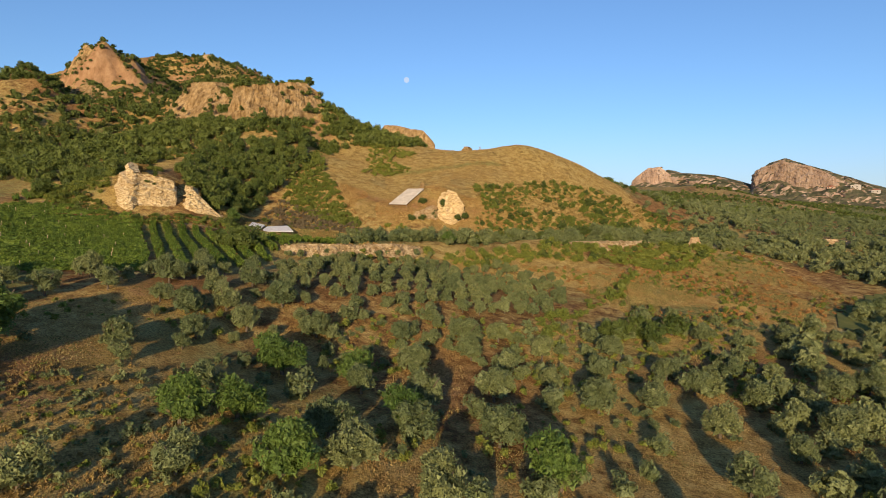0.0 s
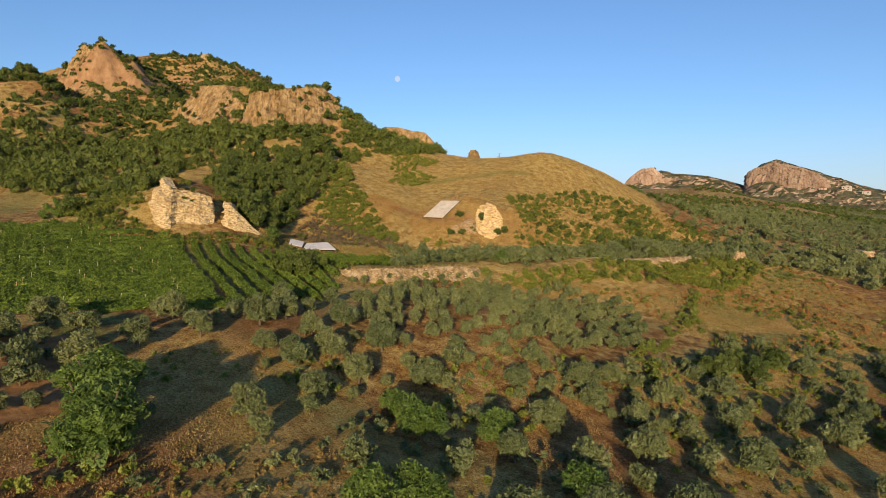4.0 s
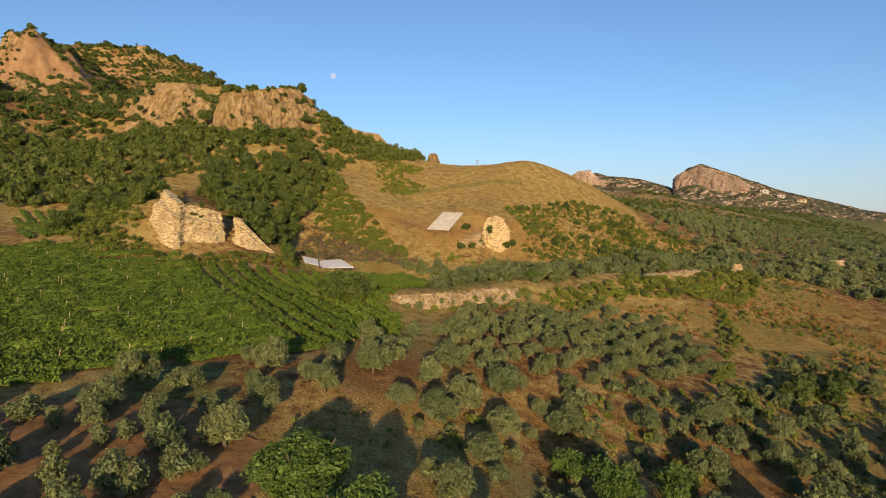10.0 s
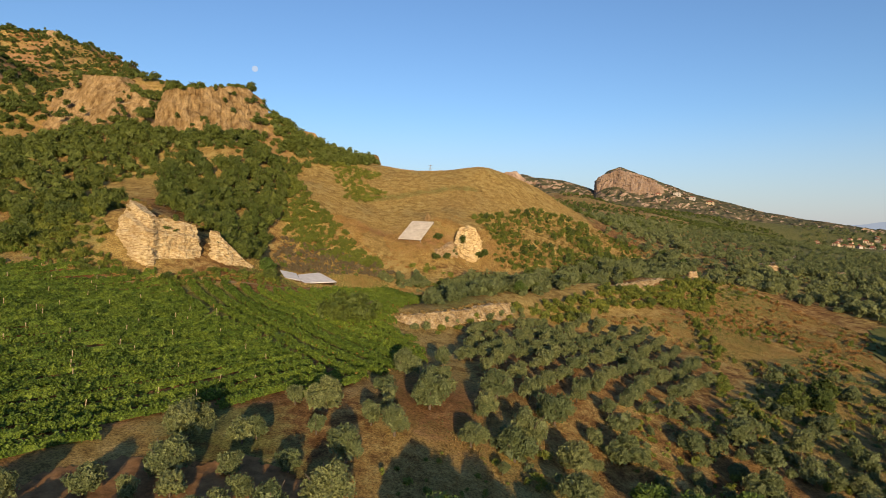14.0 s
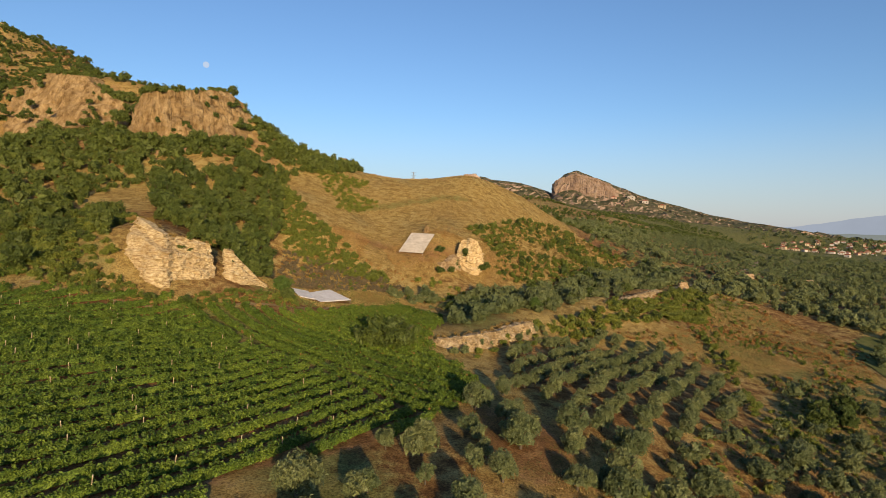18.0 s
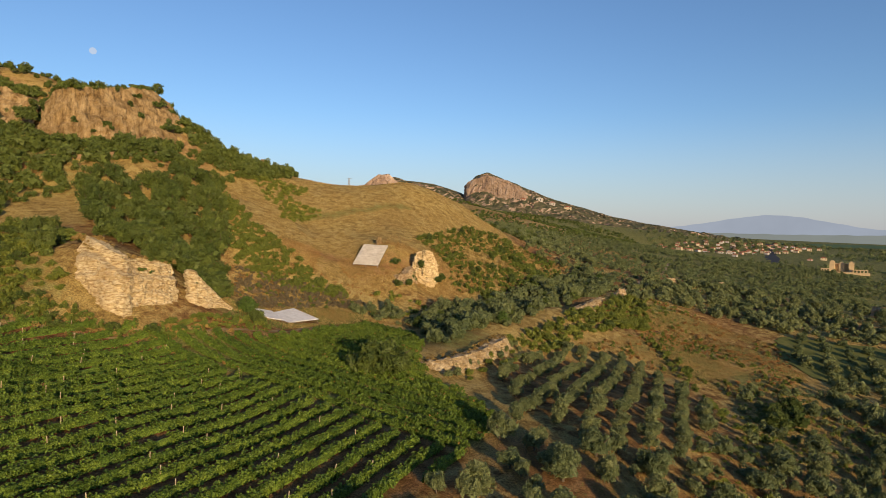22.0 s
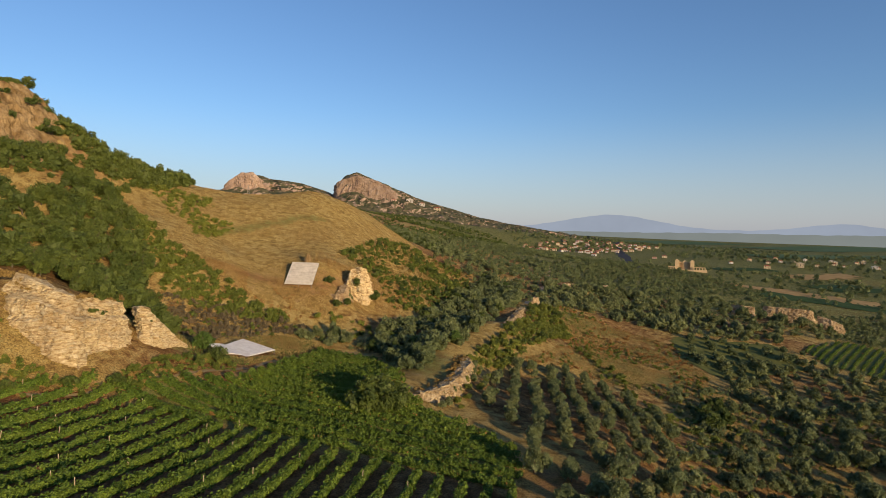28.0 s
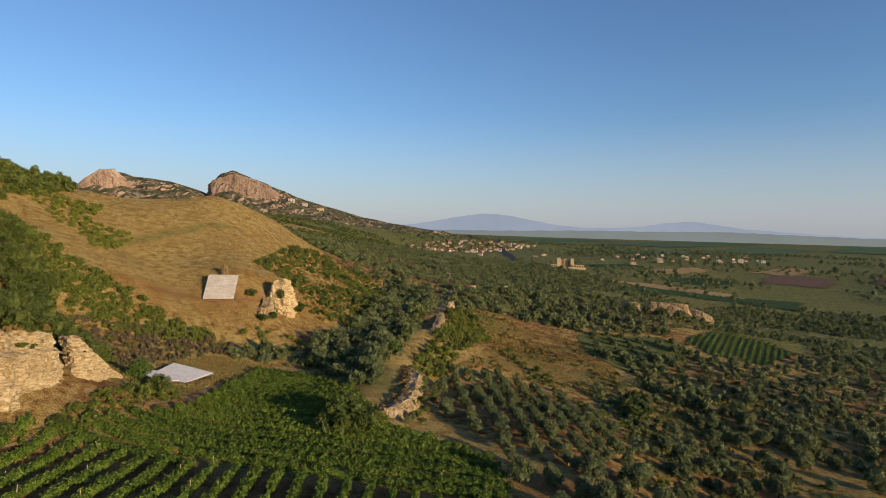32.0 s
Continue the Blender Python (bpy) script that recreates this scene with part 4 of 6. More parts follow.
COVER_FLAT = [(-50, 42), (-40, 34), (-33, 38), (-27, 46), (-21, 58), (-8, 60), (-8, 66), (-28, 66), (-46, 54)]
off_cover = lambda x, y: ~inside(x, y, [(-43, 48), (-38, 42), (-33.5, 42.5), (-27.5, 50), (-35.5, 55.5)])
sward("cover_grass", COVER_FLAT, 16000, 0.42, dry_grass, 88, lambda x, y: off_cover(x, y) & (wave(x, y, 5, 2.0) > -0.3), "dry grass round the white dig cover")
sward("cover_weeds", COVER_FLAT, 14000, 0.42, green_grass, 89, lambda x, y: off_cover(x, y) & (wave(x, y, 6, 6.0) > -0.2), "green weeds round the white dig cover")
thicket("foot_trees", fast_scatter([(-27, 66), (-14, 62), (-4, 60), (-3, 66), (-14, 71), (-25, 73)], 3.4, 191), 3.6, 2.8, olive_leaf, 240, 0.34, 192, "grey-green trees along the foot of the mound", "trees", 9)
thicket("foot_scrub", fast_scatter([(-30, 70), (-14, 71), (-4, 68), (2, 84), (-8, 86), (-24, 80)], 3.2, 193, lambda x, y: wave(x, y, 6, 1.0) > -0.2), 2.4, 1.7, scrub_leaf, 150, 0.32, 194, "green bushes on the lower slope of the mound", "bushes", 7)


# ---------------------------------------------------------------- vines
def stake_mesh():
    bm = bmesh.new()
    limb(bm, (0, 0, -0.1), (0.03, 0.02, 1.55), 0.06, 0.05, 6)
    me = bpy.data.meshes.new("stake")
    bm.to_mesh(me)
    bm.free()
    me.materials.append(wood)
    return me


stake_me = stake_mesh()


def vine_rows(poly, turn, gap, seed, label, wide, dense, stakes, shift=0.0, high=0.75, ragged=0.55):
    rng = np.random.default_rng(seed)
    c, s = math.cos(radians(turn)), math.sin(radians(turn))
    cx, cy = sum(p[0] for p in poly) / len(poly), sum(p[1] for p in poly) / len(poly)
    u = np.arange(-110, 110, 0.5)
    for j in range(-60, 61):
        v = j * gap + shift
        x, y = cx + c * u - s * v, cy + s * u + c * v
        on = inside(x, y, poly)
        if on.sum() < 8:
            continue
        lo, hi = u[on].min(), u[on].max()
        uu = rng.uniform(lo, hi, int((hi - lo) * dense))
        plant = np.round(uu / 1.6)
        gone = np.sin(plant * 12.9898 + j * 78.233) * 43758.5453
        gone = gone - np.floor(gone)
        ok = inside(cx + c * uu - s * v, cy + s * uu + c * v, poly) & (gone > 0.025)
        uu, gone, plant = uu[ok], gone[ok], plant[ok]
        n = len(uu)
        th = rng.uniform(0.0, math.pi, n)
        mid = np.cos((uu / 1.6 - np.round(uu / 1.6)) * 2 * math.pi)
        rad = rng.uniform(ragged, 1.12, n) * (0.74 + 0.34 * gone) * (0.9 + 0.16 * mid)
        off = np.sign(np.cos(th)) * np.abs(np.cos(th)) ** 0.6 * wide * rad + 0.12 * np.sin(uu * 0.7 + j)
        up = 0.12 + np.sin(th) ** 0.7 * (high + 0.4) * rad
        vv = v + off
        px, py = cx + c * uu - s * vv, cy + s * uu + c * vv
        pz = ground(px, py) + up
        out = np.stack([-s * np.cos(th), c * np.cos(th), np.sin(th) + 0.3], 1)
        mx, my = cx + c * (lo + hi) / 2 - s * v, cy + s * (lo + hi) / 2 + c * v
        mz = gz(mx, my)
        q, f = leaves(np.stack([px - mx, py - my, pz - mz], 1), out, 0.3, rng, 0.75, 1.25)
        cu = np.arange(lo, hi, 0.8)
        cu = cu[inside(cx + c * cu - s * v, cy + s * cu + c * v, poly)]
        hull = []
        for k, (o0, z0) in enumerate(((-0.62, 0.1), (-0.5, 0.62), (0.0, 0.8), (0.5, 0.62), (0.62, 0.1))):
            sway = rng.uniform(0.75, 1.1, len(cu))
            hv = v + o0 * wide * sway
            hx, hy = cx + c * cu - s * hv, cy + s * cu + c * hv
            hull.append(np.stack([hx - mx, hy - my, ground(hx, hy) + (high + 0.4) * z0 * sway - mz], 1))
        joined = np.diff(cu) < 1.0
        body = [np.stack([p0[:-1], p0[1:], p1[1:], p1[:-1]], 1)[joined].reshape(-1, 3) for p0, p1 in zip(hull, hull[1:])]
        owner = np.concatenate([plant, np.tile(np.round((cu[:-1] + 0.4) / 1.6)[joined], 4)])
        q = np.concatenate([q, *body])
        f = np.arange(len(q)).reshape(-1, 4)
        row = tagged(new("vine_row"), label, "grape vines", "rows of the vineyard")
        row.location = (mx, my, mz)
        if stakes:
            for k in np.unique(owner):
                own = q.reshape(-1, 4, 3)[owner == k].reshape(-1, 3)
                child("vine", mesh_from("vine", own, np.arange(len(own)).reshape(-1, 4), vine_leaf), row)
        else:
            child("foliage", mesh_from("foliage", q, f, vine_leaf), row)
        if stakes:
            for su in np.arange(lo + rng.uniform(0, 8), hi, 7.0):
                sx, sy = cx + c * su - s * v, cy + s * su + c * v
                if rng.random() < 0.45 and inside(np.array([sx]), np.array([sy]), poly)[0] and sy > -62:
                    st = child("stake", stake_me, row)
                    st.location = (sx - mx, sy - my, gz(sx, sy) - mz)
                    st.rotation_euler = (rng.normal(0, 0.06), rng.normal(0, 0.06), 0)


vine_rows(VINES_A, 66, 2.9, 20, "row of leafy green grape vines on wooden stakes over brown soil", 0.6, 80, True, high=0.72)
vine_rows(VINES_B, -29, 3.05, 21, "dense row of dark green grape vines", 0.76, 92, False, high=0.64, ragged=0.8)
vine_rows(VINES_C, -20, 2.6, 22, "row of green grape vines below the wood", 0.75, 26, False)
sward("slope_weeds", SLOPE_AREA, 60000, 0.26, green_grass, 85, lambda x, y: wave(x, y, 7, 8.0) > 0.1, "green weeds on the open slope")
sward("slope_rust", SLOPE_AREA, 26000, 0.24, rust_grass, 86, lambda x, y: wave(x, y, 6, 1.0) > 0.0, "rust-brown dead weeds on the open slope")
thicket("slope_clumps", fast_scatter(SLOPE_AREA, 2.6, 411, lambda x, y: wave(x, y, 9, 3.0) > -0.1), 2.2, 1.2, scrub_leaf, 80, 0.3, 412, "green weed clumps on the open slope", "weeds", 3)
thicket("slope_dry_clumps", fast_scatter(SLOPE_AREA, 2.2, 413, lambda x, y: wave(x, y, 8, 6.0) > -0.2), 2.0, 0.9, rust_leaf, 64, 0.28, 414, "rust-brown dry clumps on the open slope", "weeds", 3)
sward("mound_rust", [(-62, 92), (-44, 84), (-18, 82), (2, 94), (14, 118), (4, 124), (-8, 110), (-30, 100), (-48, 106)], 30000, 0.4, rust_grass, 87, lambda x, y: (wave(x, y, 5, 5.0) > -0.2) & ~inside(x, y, [(-30, 92), (-20, 91), (-18, 102), (-29, 103)]), "rust-brown grass on the mound's lower slope")
EAST_VINES = [(149, 100), (143, 82), (157, 68), (190, 80), (196, 100), (182, 112)]
vine_rows(EAST_VINES, 35, 2.4, 23, "row of green grape vines on the eastern flat", 0.5, 26, False, high=0.3)


# ---------------------------------------------------------------- stone and clay
def stone_material(name, dark, mid, light, scale=0.9, strata=0.35, relief=0.25):
    m, nt, b = mat(name, 0.95, 0.12)
    n1 = tex_noise(nt, scale, 7, 0.7, stretch=(1, 1, 1 / strata))
    n2 = tex_noise(nt, scale * 0.22, 4, 0.6)
    n3 = tex_noise(nt, scale * 6, 4, 0.7)
    c = ramp(nt, n1, [(0.36, dark), (0.5, mid), (0.64, light)])
    c = mix(nt, math_node(nt, "MULTIPLY", ramp(nt, n2, [(0.45, (0, 0, 0)), (0.62, (1, 1, 1))]), 0.4), c, dark)
    c = mix(nt, 1.0, c, ramp(nt, n3, [(0.25, (0.72, 0.72, 0.72)), (0.75, (1.15, 1.15, 1.15))]), "MULTIPLY")
    info = nt.nodes.new("ShaderNodeObjectInfo")
    c = mix(nt, 1.0, c, ramp(nt, info.outputs["Random"], [(0.0, (0.8, 0.78, 0.76)), (1.0, (1.12, 1.1, 1.08))]), "MULTIPLY")
    nt.links.new(c, b.inputs["Base Color"])
    bump(nt, b, math_node(nt, "ADD", n1, math_node(nt, "MULTIPLY", n3, 0.4)), 0.9, relief)
    return m


limestone = stone_material("limestone", (0.33, 0.215, 0.10), (0.68, 0.53, 0.295), (0.84, 0.72, 0.47), 1.1, 0.3, 0.45)
bank_earth = stone_material("bank_earth", (0.20, 0.135, 0.065), (0.40, 0.30, 0.17), (0.60, 0.49, 0.32), 0.8, 0.7, 0.35)
rubble = stone_material("rubble_stone", (0.27, 0.17, 0.08), (0.47, 0.34, 0.19), (0.64, 0.51, 0.33), 1.4, 0.6, 0.3)
clay_rock = stone_material("clay_rock", (0.165, 0.102, 0.042), (0.345, 0.235, 0.112), (0.48, 0.352, 0.185), 0.45, 4.0, 0.8)
pink_rock = stone_material("pink_rock", (0.22, 0.155, 0.115), (0.345, 0.25, 0.19), (0.43, 0.335, 0.26), 0.06, 4.0, 2.0)


def along(pts, u):
    """Points at even shares u of a polyline's length."""
    p = np.array(pts, float)
    d = np.r_[0, np.cumsum(np.linalg.norm(np.diff(p[:, :2], axis=0), axis=1))]
    return np.stack([np.interp(u * d[-1], d, p[:, k]) for k in range(3)], 1)


def rough(p, scale, octaves=4):
    return np.array([noise.fractal(Vector(q) * scale, 0.6, 2.1, octaves) for q in p])


def face_mass(name, base, top, nu, nv, material, amp, grain, step=0.0, flute=0.0, back=(0, 6, -1.0), depth=2.5, seat=False, ledge=False):
    """A weathered mass with a broken face between a foot line and a crest line, its back sunk into the hill."""
    u = np.linspace(0, 1, nu)
    B, T = along(base, u), along(top, u)
    tang = np.gradient((B + T) / 2, axis=0)[:, :2]
    tang /= np.linalg.norm(tang, axis=1)[:, None] + 1e-9
    out = np.stack([tang[:, 1], -tang[:, 0], 0 * u], 1)
    if seat:
        B[:, 2] = np.minimum(B[:, 2], ground(B[:, 0], B[:, 1]) - 0.5)
        T[:, 2] = np.maximum(T[:, 2], B[:, 2] + 1.0)
    rows = [B - [0, 0, depth] - out * 0.3]
    length = np.linalg.norm(np.diff(B[:, :2], axis=0), axis=1).sum()
    for v in np.linspace(0, 1, nv):
        p = B + (T - B) * v
        if ledge:
            share = np.interp(v + 0.07 * rough(p, 0.16, 2), (0, 0.36, 0.44, 0.66, 0.73, 0.9, 1), (0, 0.08, 0.3, 0.38, 0.72, 0.8, 1))
            p[:, :2] = B[:, :2] + (T - B)[:, :2] * share[:, None]
        d = amp * rough(p, grain) + 0.35 * amp * rough(p + 31.0, grain * 3.1, 3)
        if step:
            h = (p[:, 2] + 0.35 * rough(p, 0.12, 2)) / step
            d = d - 0.22 * step * (h - np.floor(h)) * (0.6 + 0.8 * rough(p + 7.0, 0.5, 2))
        if flute:
            s = u * length
            w1 = s * 0.62 + 1.3 * np.sin(s * 0.17 + 0.5 * v) + 0.5 * rough(p, 0.09, 2)
            w2 = s * 1.9 + 1.2 * np.sin(s * 0.47) + 0.8 * rough(p + 5.0, 0.15, 2)
            gully = 1.0 - np.abs(np.sin(w1)) ** 0.4 + 0.45 * (1.0 - np.abs(np.sin(w2)) ** 0.4)
            d = d - flute * 1.25 * gully * math.sin(math.pi * (0.12 + 0.80 * v)) + flute * 0.45
        edge = 0.55 if v > 0.93 else 1.0
        p = p + out * (d * edge)[:, None]
        p[:, 2] += 0.25 * amp * rough(p + 11.0, grain * 1.7, 3) * v
        rows.append(p)
    for s_ in (0.12, 0.25, 0.4, 0.55, 0.75):
        p = T - out * back[1] * s_ + [0, 0, back[2] * 0.4 * s_]
        p[:, 2] += 0.7 * amp * rough(p + 3.0, grain * 1.3, 3)
        rows.append(p)
    rows.append(T - out * back[1] + [0, 0, back[2] - 3.0])
    V = np.stack(rows)
    k = len(rows)
    idx = np.arange(k * nu).reshape(k, nu)
    F = np.stack([idx[:-1, :-1], idx[:-1, 1:], idx[1:, 1:], idx[1:, :-1]], -1).reshape(-1, 4)
    return new(name, mesh_from(name, V.reshape(-1, 3), F, material))


ruin = tagged(new("ruined_wall"), "weathered cream limestone ruin with a deep crack and rubble core", "ruin")
RUIN_BASE = [(-70, 29, 14), (-67, 24.6, 12.6), (-64.5, 20.8, 11.2), (-61, 18.6, 10.5), (-57.3, 17.6, 9.8), (-53.6, 17.6, 7.2), (-52.9, 19.0, 7.2), (-53.7, 20.7, 8.0),
             (-50.4, 25.0, 7.4), (-49.7, 29.0, 8.6), (-53.5, 31.0, 10.5)]
RUIN_TOP = [(-70.5, 30.5, 17.8), (-67.5, 26.8, 18.6), (-65, 25.0, 21.0), (-61.5, 23.2, 20.4), (-58, 21.6, 18.9), (-55.2, 20.5, 17.8), (-54.8, 21.3, 17.4), (-55, 23.4, 17.5),
            (-52.3, 26.5, 16.7), (-51.2, 29.0, 15.9), (-54, 31.2, 15.6)]
core = face_mass("core", RUIN_BASE, RUIN_TOP, 280, 80, limestone, 0.6, 0.3, 1.3, 0, (0, 2.5, -1.5), ledge=True)
core.parent = ruin
BLOCK_BASE = [(-51.0, 33.9, 10), (-48.9, 30.6, 8.4), (-47.1, 30.7, 8.2), (-45.5, 32.8, 6.6), (-43.6, 35.2, 5.2), (-42.4, 37.2, 4.8), (-43.5, 39, 5)]
BLOCK_TOP = [(-51.4, 34.2, 14.4), (-49.3, 31.2, 14.9), (-48.0, 32.0, 14.2), (-46.5, 34, 11.8), (-44.6, 36.2, 8.6), (-43.3, 37.7, 7.0), (-44.3, 39.2, 7)]
side = face_mass("side_block", BLOCK_BASE, BLOCK_TOP, 110, 48, limestone, 0.5, 0.4, 1.2, 0, (0, 2.5, -1.0), ledge=True)
side.parent = ruin
rng_ = np.random.default_rng(8)
T_ = along(RUIN_TOP, rng_.uniform(0.0, 1.0, 70)) + np.stack([-rng_.uniform(0.5, 4.5, 70), rng_.uniform(0.8, 5.5, 70), -rng_.uniform(0.1, 0.5, 70)], 1)
thicket("ruin_grass", T_, 2.6, 0.9, straw_leaf, 120, 0.3, 81, "straw grass growing on top of the ruin", "grass", 4)
thicket("ledge_bushes", [(-56.8, 20.4, 15.0), (-55.6, 20.2, 14.6), (-53.6, 23.2, 15.2), (-52.6, 24.6, 14.8), (-51.8, 25.8, 13.6), (-47.4, 31.4, 12.4), (-60.4, 21.6, 17.2), (-53.0, 25.4, 16.9)], 1.5, 1.0, oak_leaf, 160, 0.22, 82, "green bushes rooted on the ledges of the ruin", "bushes", 5)
small = tagged(new("small_ruin"), "broken stone tower stump with a bush in its niche", "ruin")
STUMP_BASE = [(-12.9, 99.5, 9.0), (-12.4, 95.8, 7.6), (-10.9, 94.2, 6.8), (-9.2, 94.4, 6.8), (-7.2, 93.8, 6.4), (-4.6, 96.2, 6.4), (-3.4, 100, 8)]
STUMP_TOP = [(-11.9, 100, 12.0), (-11.5, 97.8, 14.0), (-10.6, 96.8, 16.2), (-9.2, 97.2, 16.4), (-7.8, 96.2, 17.0), (-6.0, 97.8, 16.2), (-4.8, 100.5, 12.8)]
thicket("niche_bush", [(-9.2, 94.9, 11.6), (-8.6, 94.8, 12.6), (-3.6, 96.0, 7.4), (-2.8, 97.6, 7.8), (-3.2, 99.2, 8.4), (-12.0, 92.6, 7.0), (-13.6, 91.8, 6.6)], 2.8, 2.4, oak_leaf, 300, 0.3, 83, "dark bushes in the niche and foot of the small ruin", "bushes", 9)
face_mass("stump", STUMP_BASE, STUMP_TOP, 120, 48, limestone, 0.9, 0.6, 0, 0, (0, 3.5, -2)).parent = small
face_mass("fallen_masonry", [(-18.5, 90.5, 6.4), (-16, 86.6, 5.4), (-12.6, 87, 5.6), (-10.8, 91, 6.4), (-10, 94, 7.6)],
          [(-17.2, 91.4, 9.6), (-15, 88.8, 9.8), (-13, 89.4, 10.2), (-12, 92, 11.2), (-11.6, 94.6, 12.0)], 56, 20, rubble, 0.65, 0.8, 0.5, 0, (0, 3, -1)).parent = small
BANK_BASE = [(-3.3, 21.9, -1.2), (0.5, 22.5, -2.4), (4.7, 25.3, -3.2), (8.9, 32.7, -3.4), (12.9, 40.9, -3.8), (14.5, 46.9, -3.4), (14.3, 52.9, -2.8)]
BANK_TOP = [(-3.8, 22.9, 0.1), (-0.2, 23.6, 0.5), (3.5, 26.5, 0.8), (7.5, 33.5, 0.6), (11.5, 41.7, 0.9), (13.0, 47.3, 0.4), (12.9, 52.9, -0.3)]
bank = tagged(new("terrace_wall"), "low broken retaining wall of pale rubble above the olive grove", "wall", kind="structure")
face_mass("rubble_face", BANK_BASE, BANK_TOP, 190, 22, bank_earth, 0.55, 0.5, 0, 0, (0, 3, -0.8)).parent = bank
face_mass("rubble_face", [(33, 79, -0.6), (40.4, 91.6, -1.6), (50.4, 111.8, -1.9), (53.6, 118, -1.4)],
          [(31.5, 80.5, 1.0), (38.6, 93, 1.5), (48.8, 113, 1.6), (51.6, 119, 0.9)], 130, 16, bank_earth, 0.8, 0.6, 0.4, 0, (0, 2.5, -0.8)).parent = bank

CLIFFS = []
for bname, base_, top_ in (
    ("clay_cliff", [(-207, 124, 66), (-198, 115, 61), (-188, 111.5, 59), (-174, 111, 58.5), (-166, 113, 60), (-156, 117, 60), (-148, 121, 60)],
     [(-207, 133, 78), (-198, 131, 81.4), (-186, 130.5, 81), (-175, 130.5, 79.4), (-169, 129, 75), (-159, 128, 69.5), (-149, 127, 66)]),
    ("clay_cliff", [(-143, 117, 58), (-139, 110, 55), (-135, 106, 53.5), (-130, 104, 52), (-120, 106, 49.5), (-108, 112, 50), (-100, 121, 53), (-96, 131, 55)],
     [(-141, 122, 63), (-137, 116, 66), (-132.5, 111, 67.2), (-128, 109, 67.2), (-123, 117, 69), (-117.5, 127, 71.5), (-113.5, 135, 72.8), (-108, 140, 68)]),
):
    ob = face_mass(bname, base_, top_, 280, 50, clay_rock, 1.5, 0.1, 0, 0.6, (0, 14, 1.0), 5.0, True)
    CLIFFS.append((base_, top_, 34))
    tagged(ob, "eroded orange clay cliff with vertical gullies", "cliff", kind="structure")

for name_, base_, top_, tall_ in (
    ("rock_knob", [(-292, 398, 88), (-276, 388, 86), (-258, 384, 84), (-238, 384, 82), (-222, 386, 78), (-208, 394, 74)],
     [(-288, 404, 100), (-274, 400, 108), (-258, 398, 106), (-240, 396, 101), (-224, 396, 98), (-214, 400, 86)], 60),
    ("rock_knob", [(-149, 334, 56), (-145, 329, 56), (-139, 328, 55), (-133, 332, 54)], [(-146, 337, 64), (-143, 335, 70), (-139, 334.5, 69.5), (-136, 336, 62)], 36),
    ("rock_knob", [(-40, 196, 38), (-36, 190, 38), (-28, 189, 38), (-22, 194, 38)], [(-37, 198, 41.5), (-34, 196, 42.6), (-30, 195.5, 42.8), (-26, 197, 41.5)], 30),
    ("clay_cliff", [(-352, 136, 92), (-342, 128, 88), (-326, 124, 90), (-312, 128, 88), (-300, 138, 86)], [(-346, 146, 112), (-338, 143, 122), (-328, 142, 126), (-318, 146, 118), (-306, 152, 104)], 120),
    ("clay_cliff", [(-420, 120, 78), (-402, 112, 74), (-384, 108, 72), (-366, 110, 76), (-352, 120, 82)], [(-420, 142, 100), (-402, 136, 104), (-384, 132, 102), (-368, 130, 100), (-352, 132, 96)], 120),
    ("clay_cliff", [(-306, 112, 74), (-292, 106, 72), (-276, 104, 68), (-262, 108, 66), (-254, 116, 68)], [(-306, 132, 96), (-292, 126, 92), (-276, 124, 86), (-264, 124, 82), (-256, 128, 78)], 120),
):
    ob = face_mass(name_, base_, top_, tall_, 30, clay_rock, 1.7, 0.13, 0, 2.4 if name_ == "clay_cliff" else 0.8, (0, 9, -3.0), 5.0, True)
    if name_ == "clay_cliff":
        CLIFFS.append((base_, top_, 130))
    else:
        CLIFFS.append((base_, top_, 3))
    tagged(ob, "eroded orange clay cliff with vertical gullies" if name_ == "clay_cliff" else "bare tan rock knob on the skyline", "cliff", kind="structure")
CREST, LEDGES = [], []
rng_ = np.random.default_rng(77)
for base_, top_, n_ in CLIFFS:
    u_ = rng_.uniform(0.04, 0.96, n_)
    B_, T_ = along(base_, u_), along(top_, u_)
    v_ = (rng_.uniform(0, 1, n_) ** 1.5)[:, None]
    LEDGES.append((B_ + (T_ - B_) * v_ + [0, -0.3, -0.6])[wave(B_[:, 0], B_[:, 1] + 40 * v_[:, 0], 7, 2.0) > -0.15])
    if n_ < 10:
        continue
    span = int(np.linalg.norm(np.diff(np.array(top_), axis=0), axis=1).sum() / 1.5)
    T_ = along(top_, rng_.uniform(0.08, 0.9, span))
    CREST.append(T_ + np.stack([rng_.uniform(-1, 1, span), rng_.uniform(-0.3, 3.5, span), np.full(span, -0.5)], 1))
thicket("cliff_bushes", np.concatenate(LEDGES), 3.6, 2.8, oak_leaf, 110, 0.55, 78, "dark bushes rooted in the clay cliffs", "bushes", 6)
thicket("crest_trees", np.concatenate(CREST), 4.6, 3.0, pine_leaf, 120, 0.6, 79, "dark flat-topped trees along the cliff crests", "trees", 7)
hut = tagged(new("ridge_ruin"), "low stone block on the top of the wooded ridge", "ruin")
face_mass("masonry", [(-388, 272, 152), (-386, 269, 152), (-379, 269, 152), (-376, 272, 152)], [(-387, 274, 160.5), (-385, 272, 161), (-380, 272, 161), (-377, 274, 160)], 24, 8, rubble, 0.4, 0.6, 0.7, 0, (0, 4, -1)).parent = hut


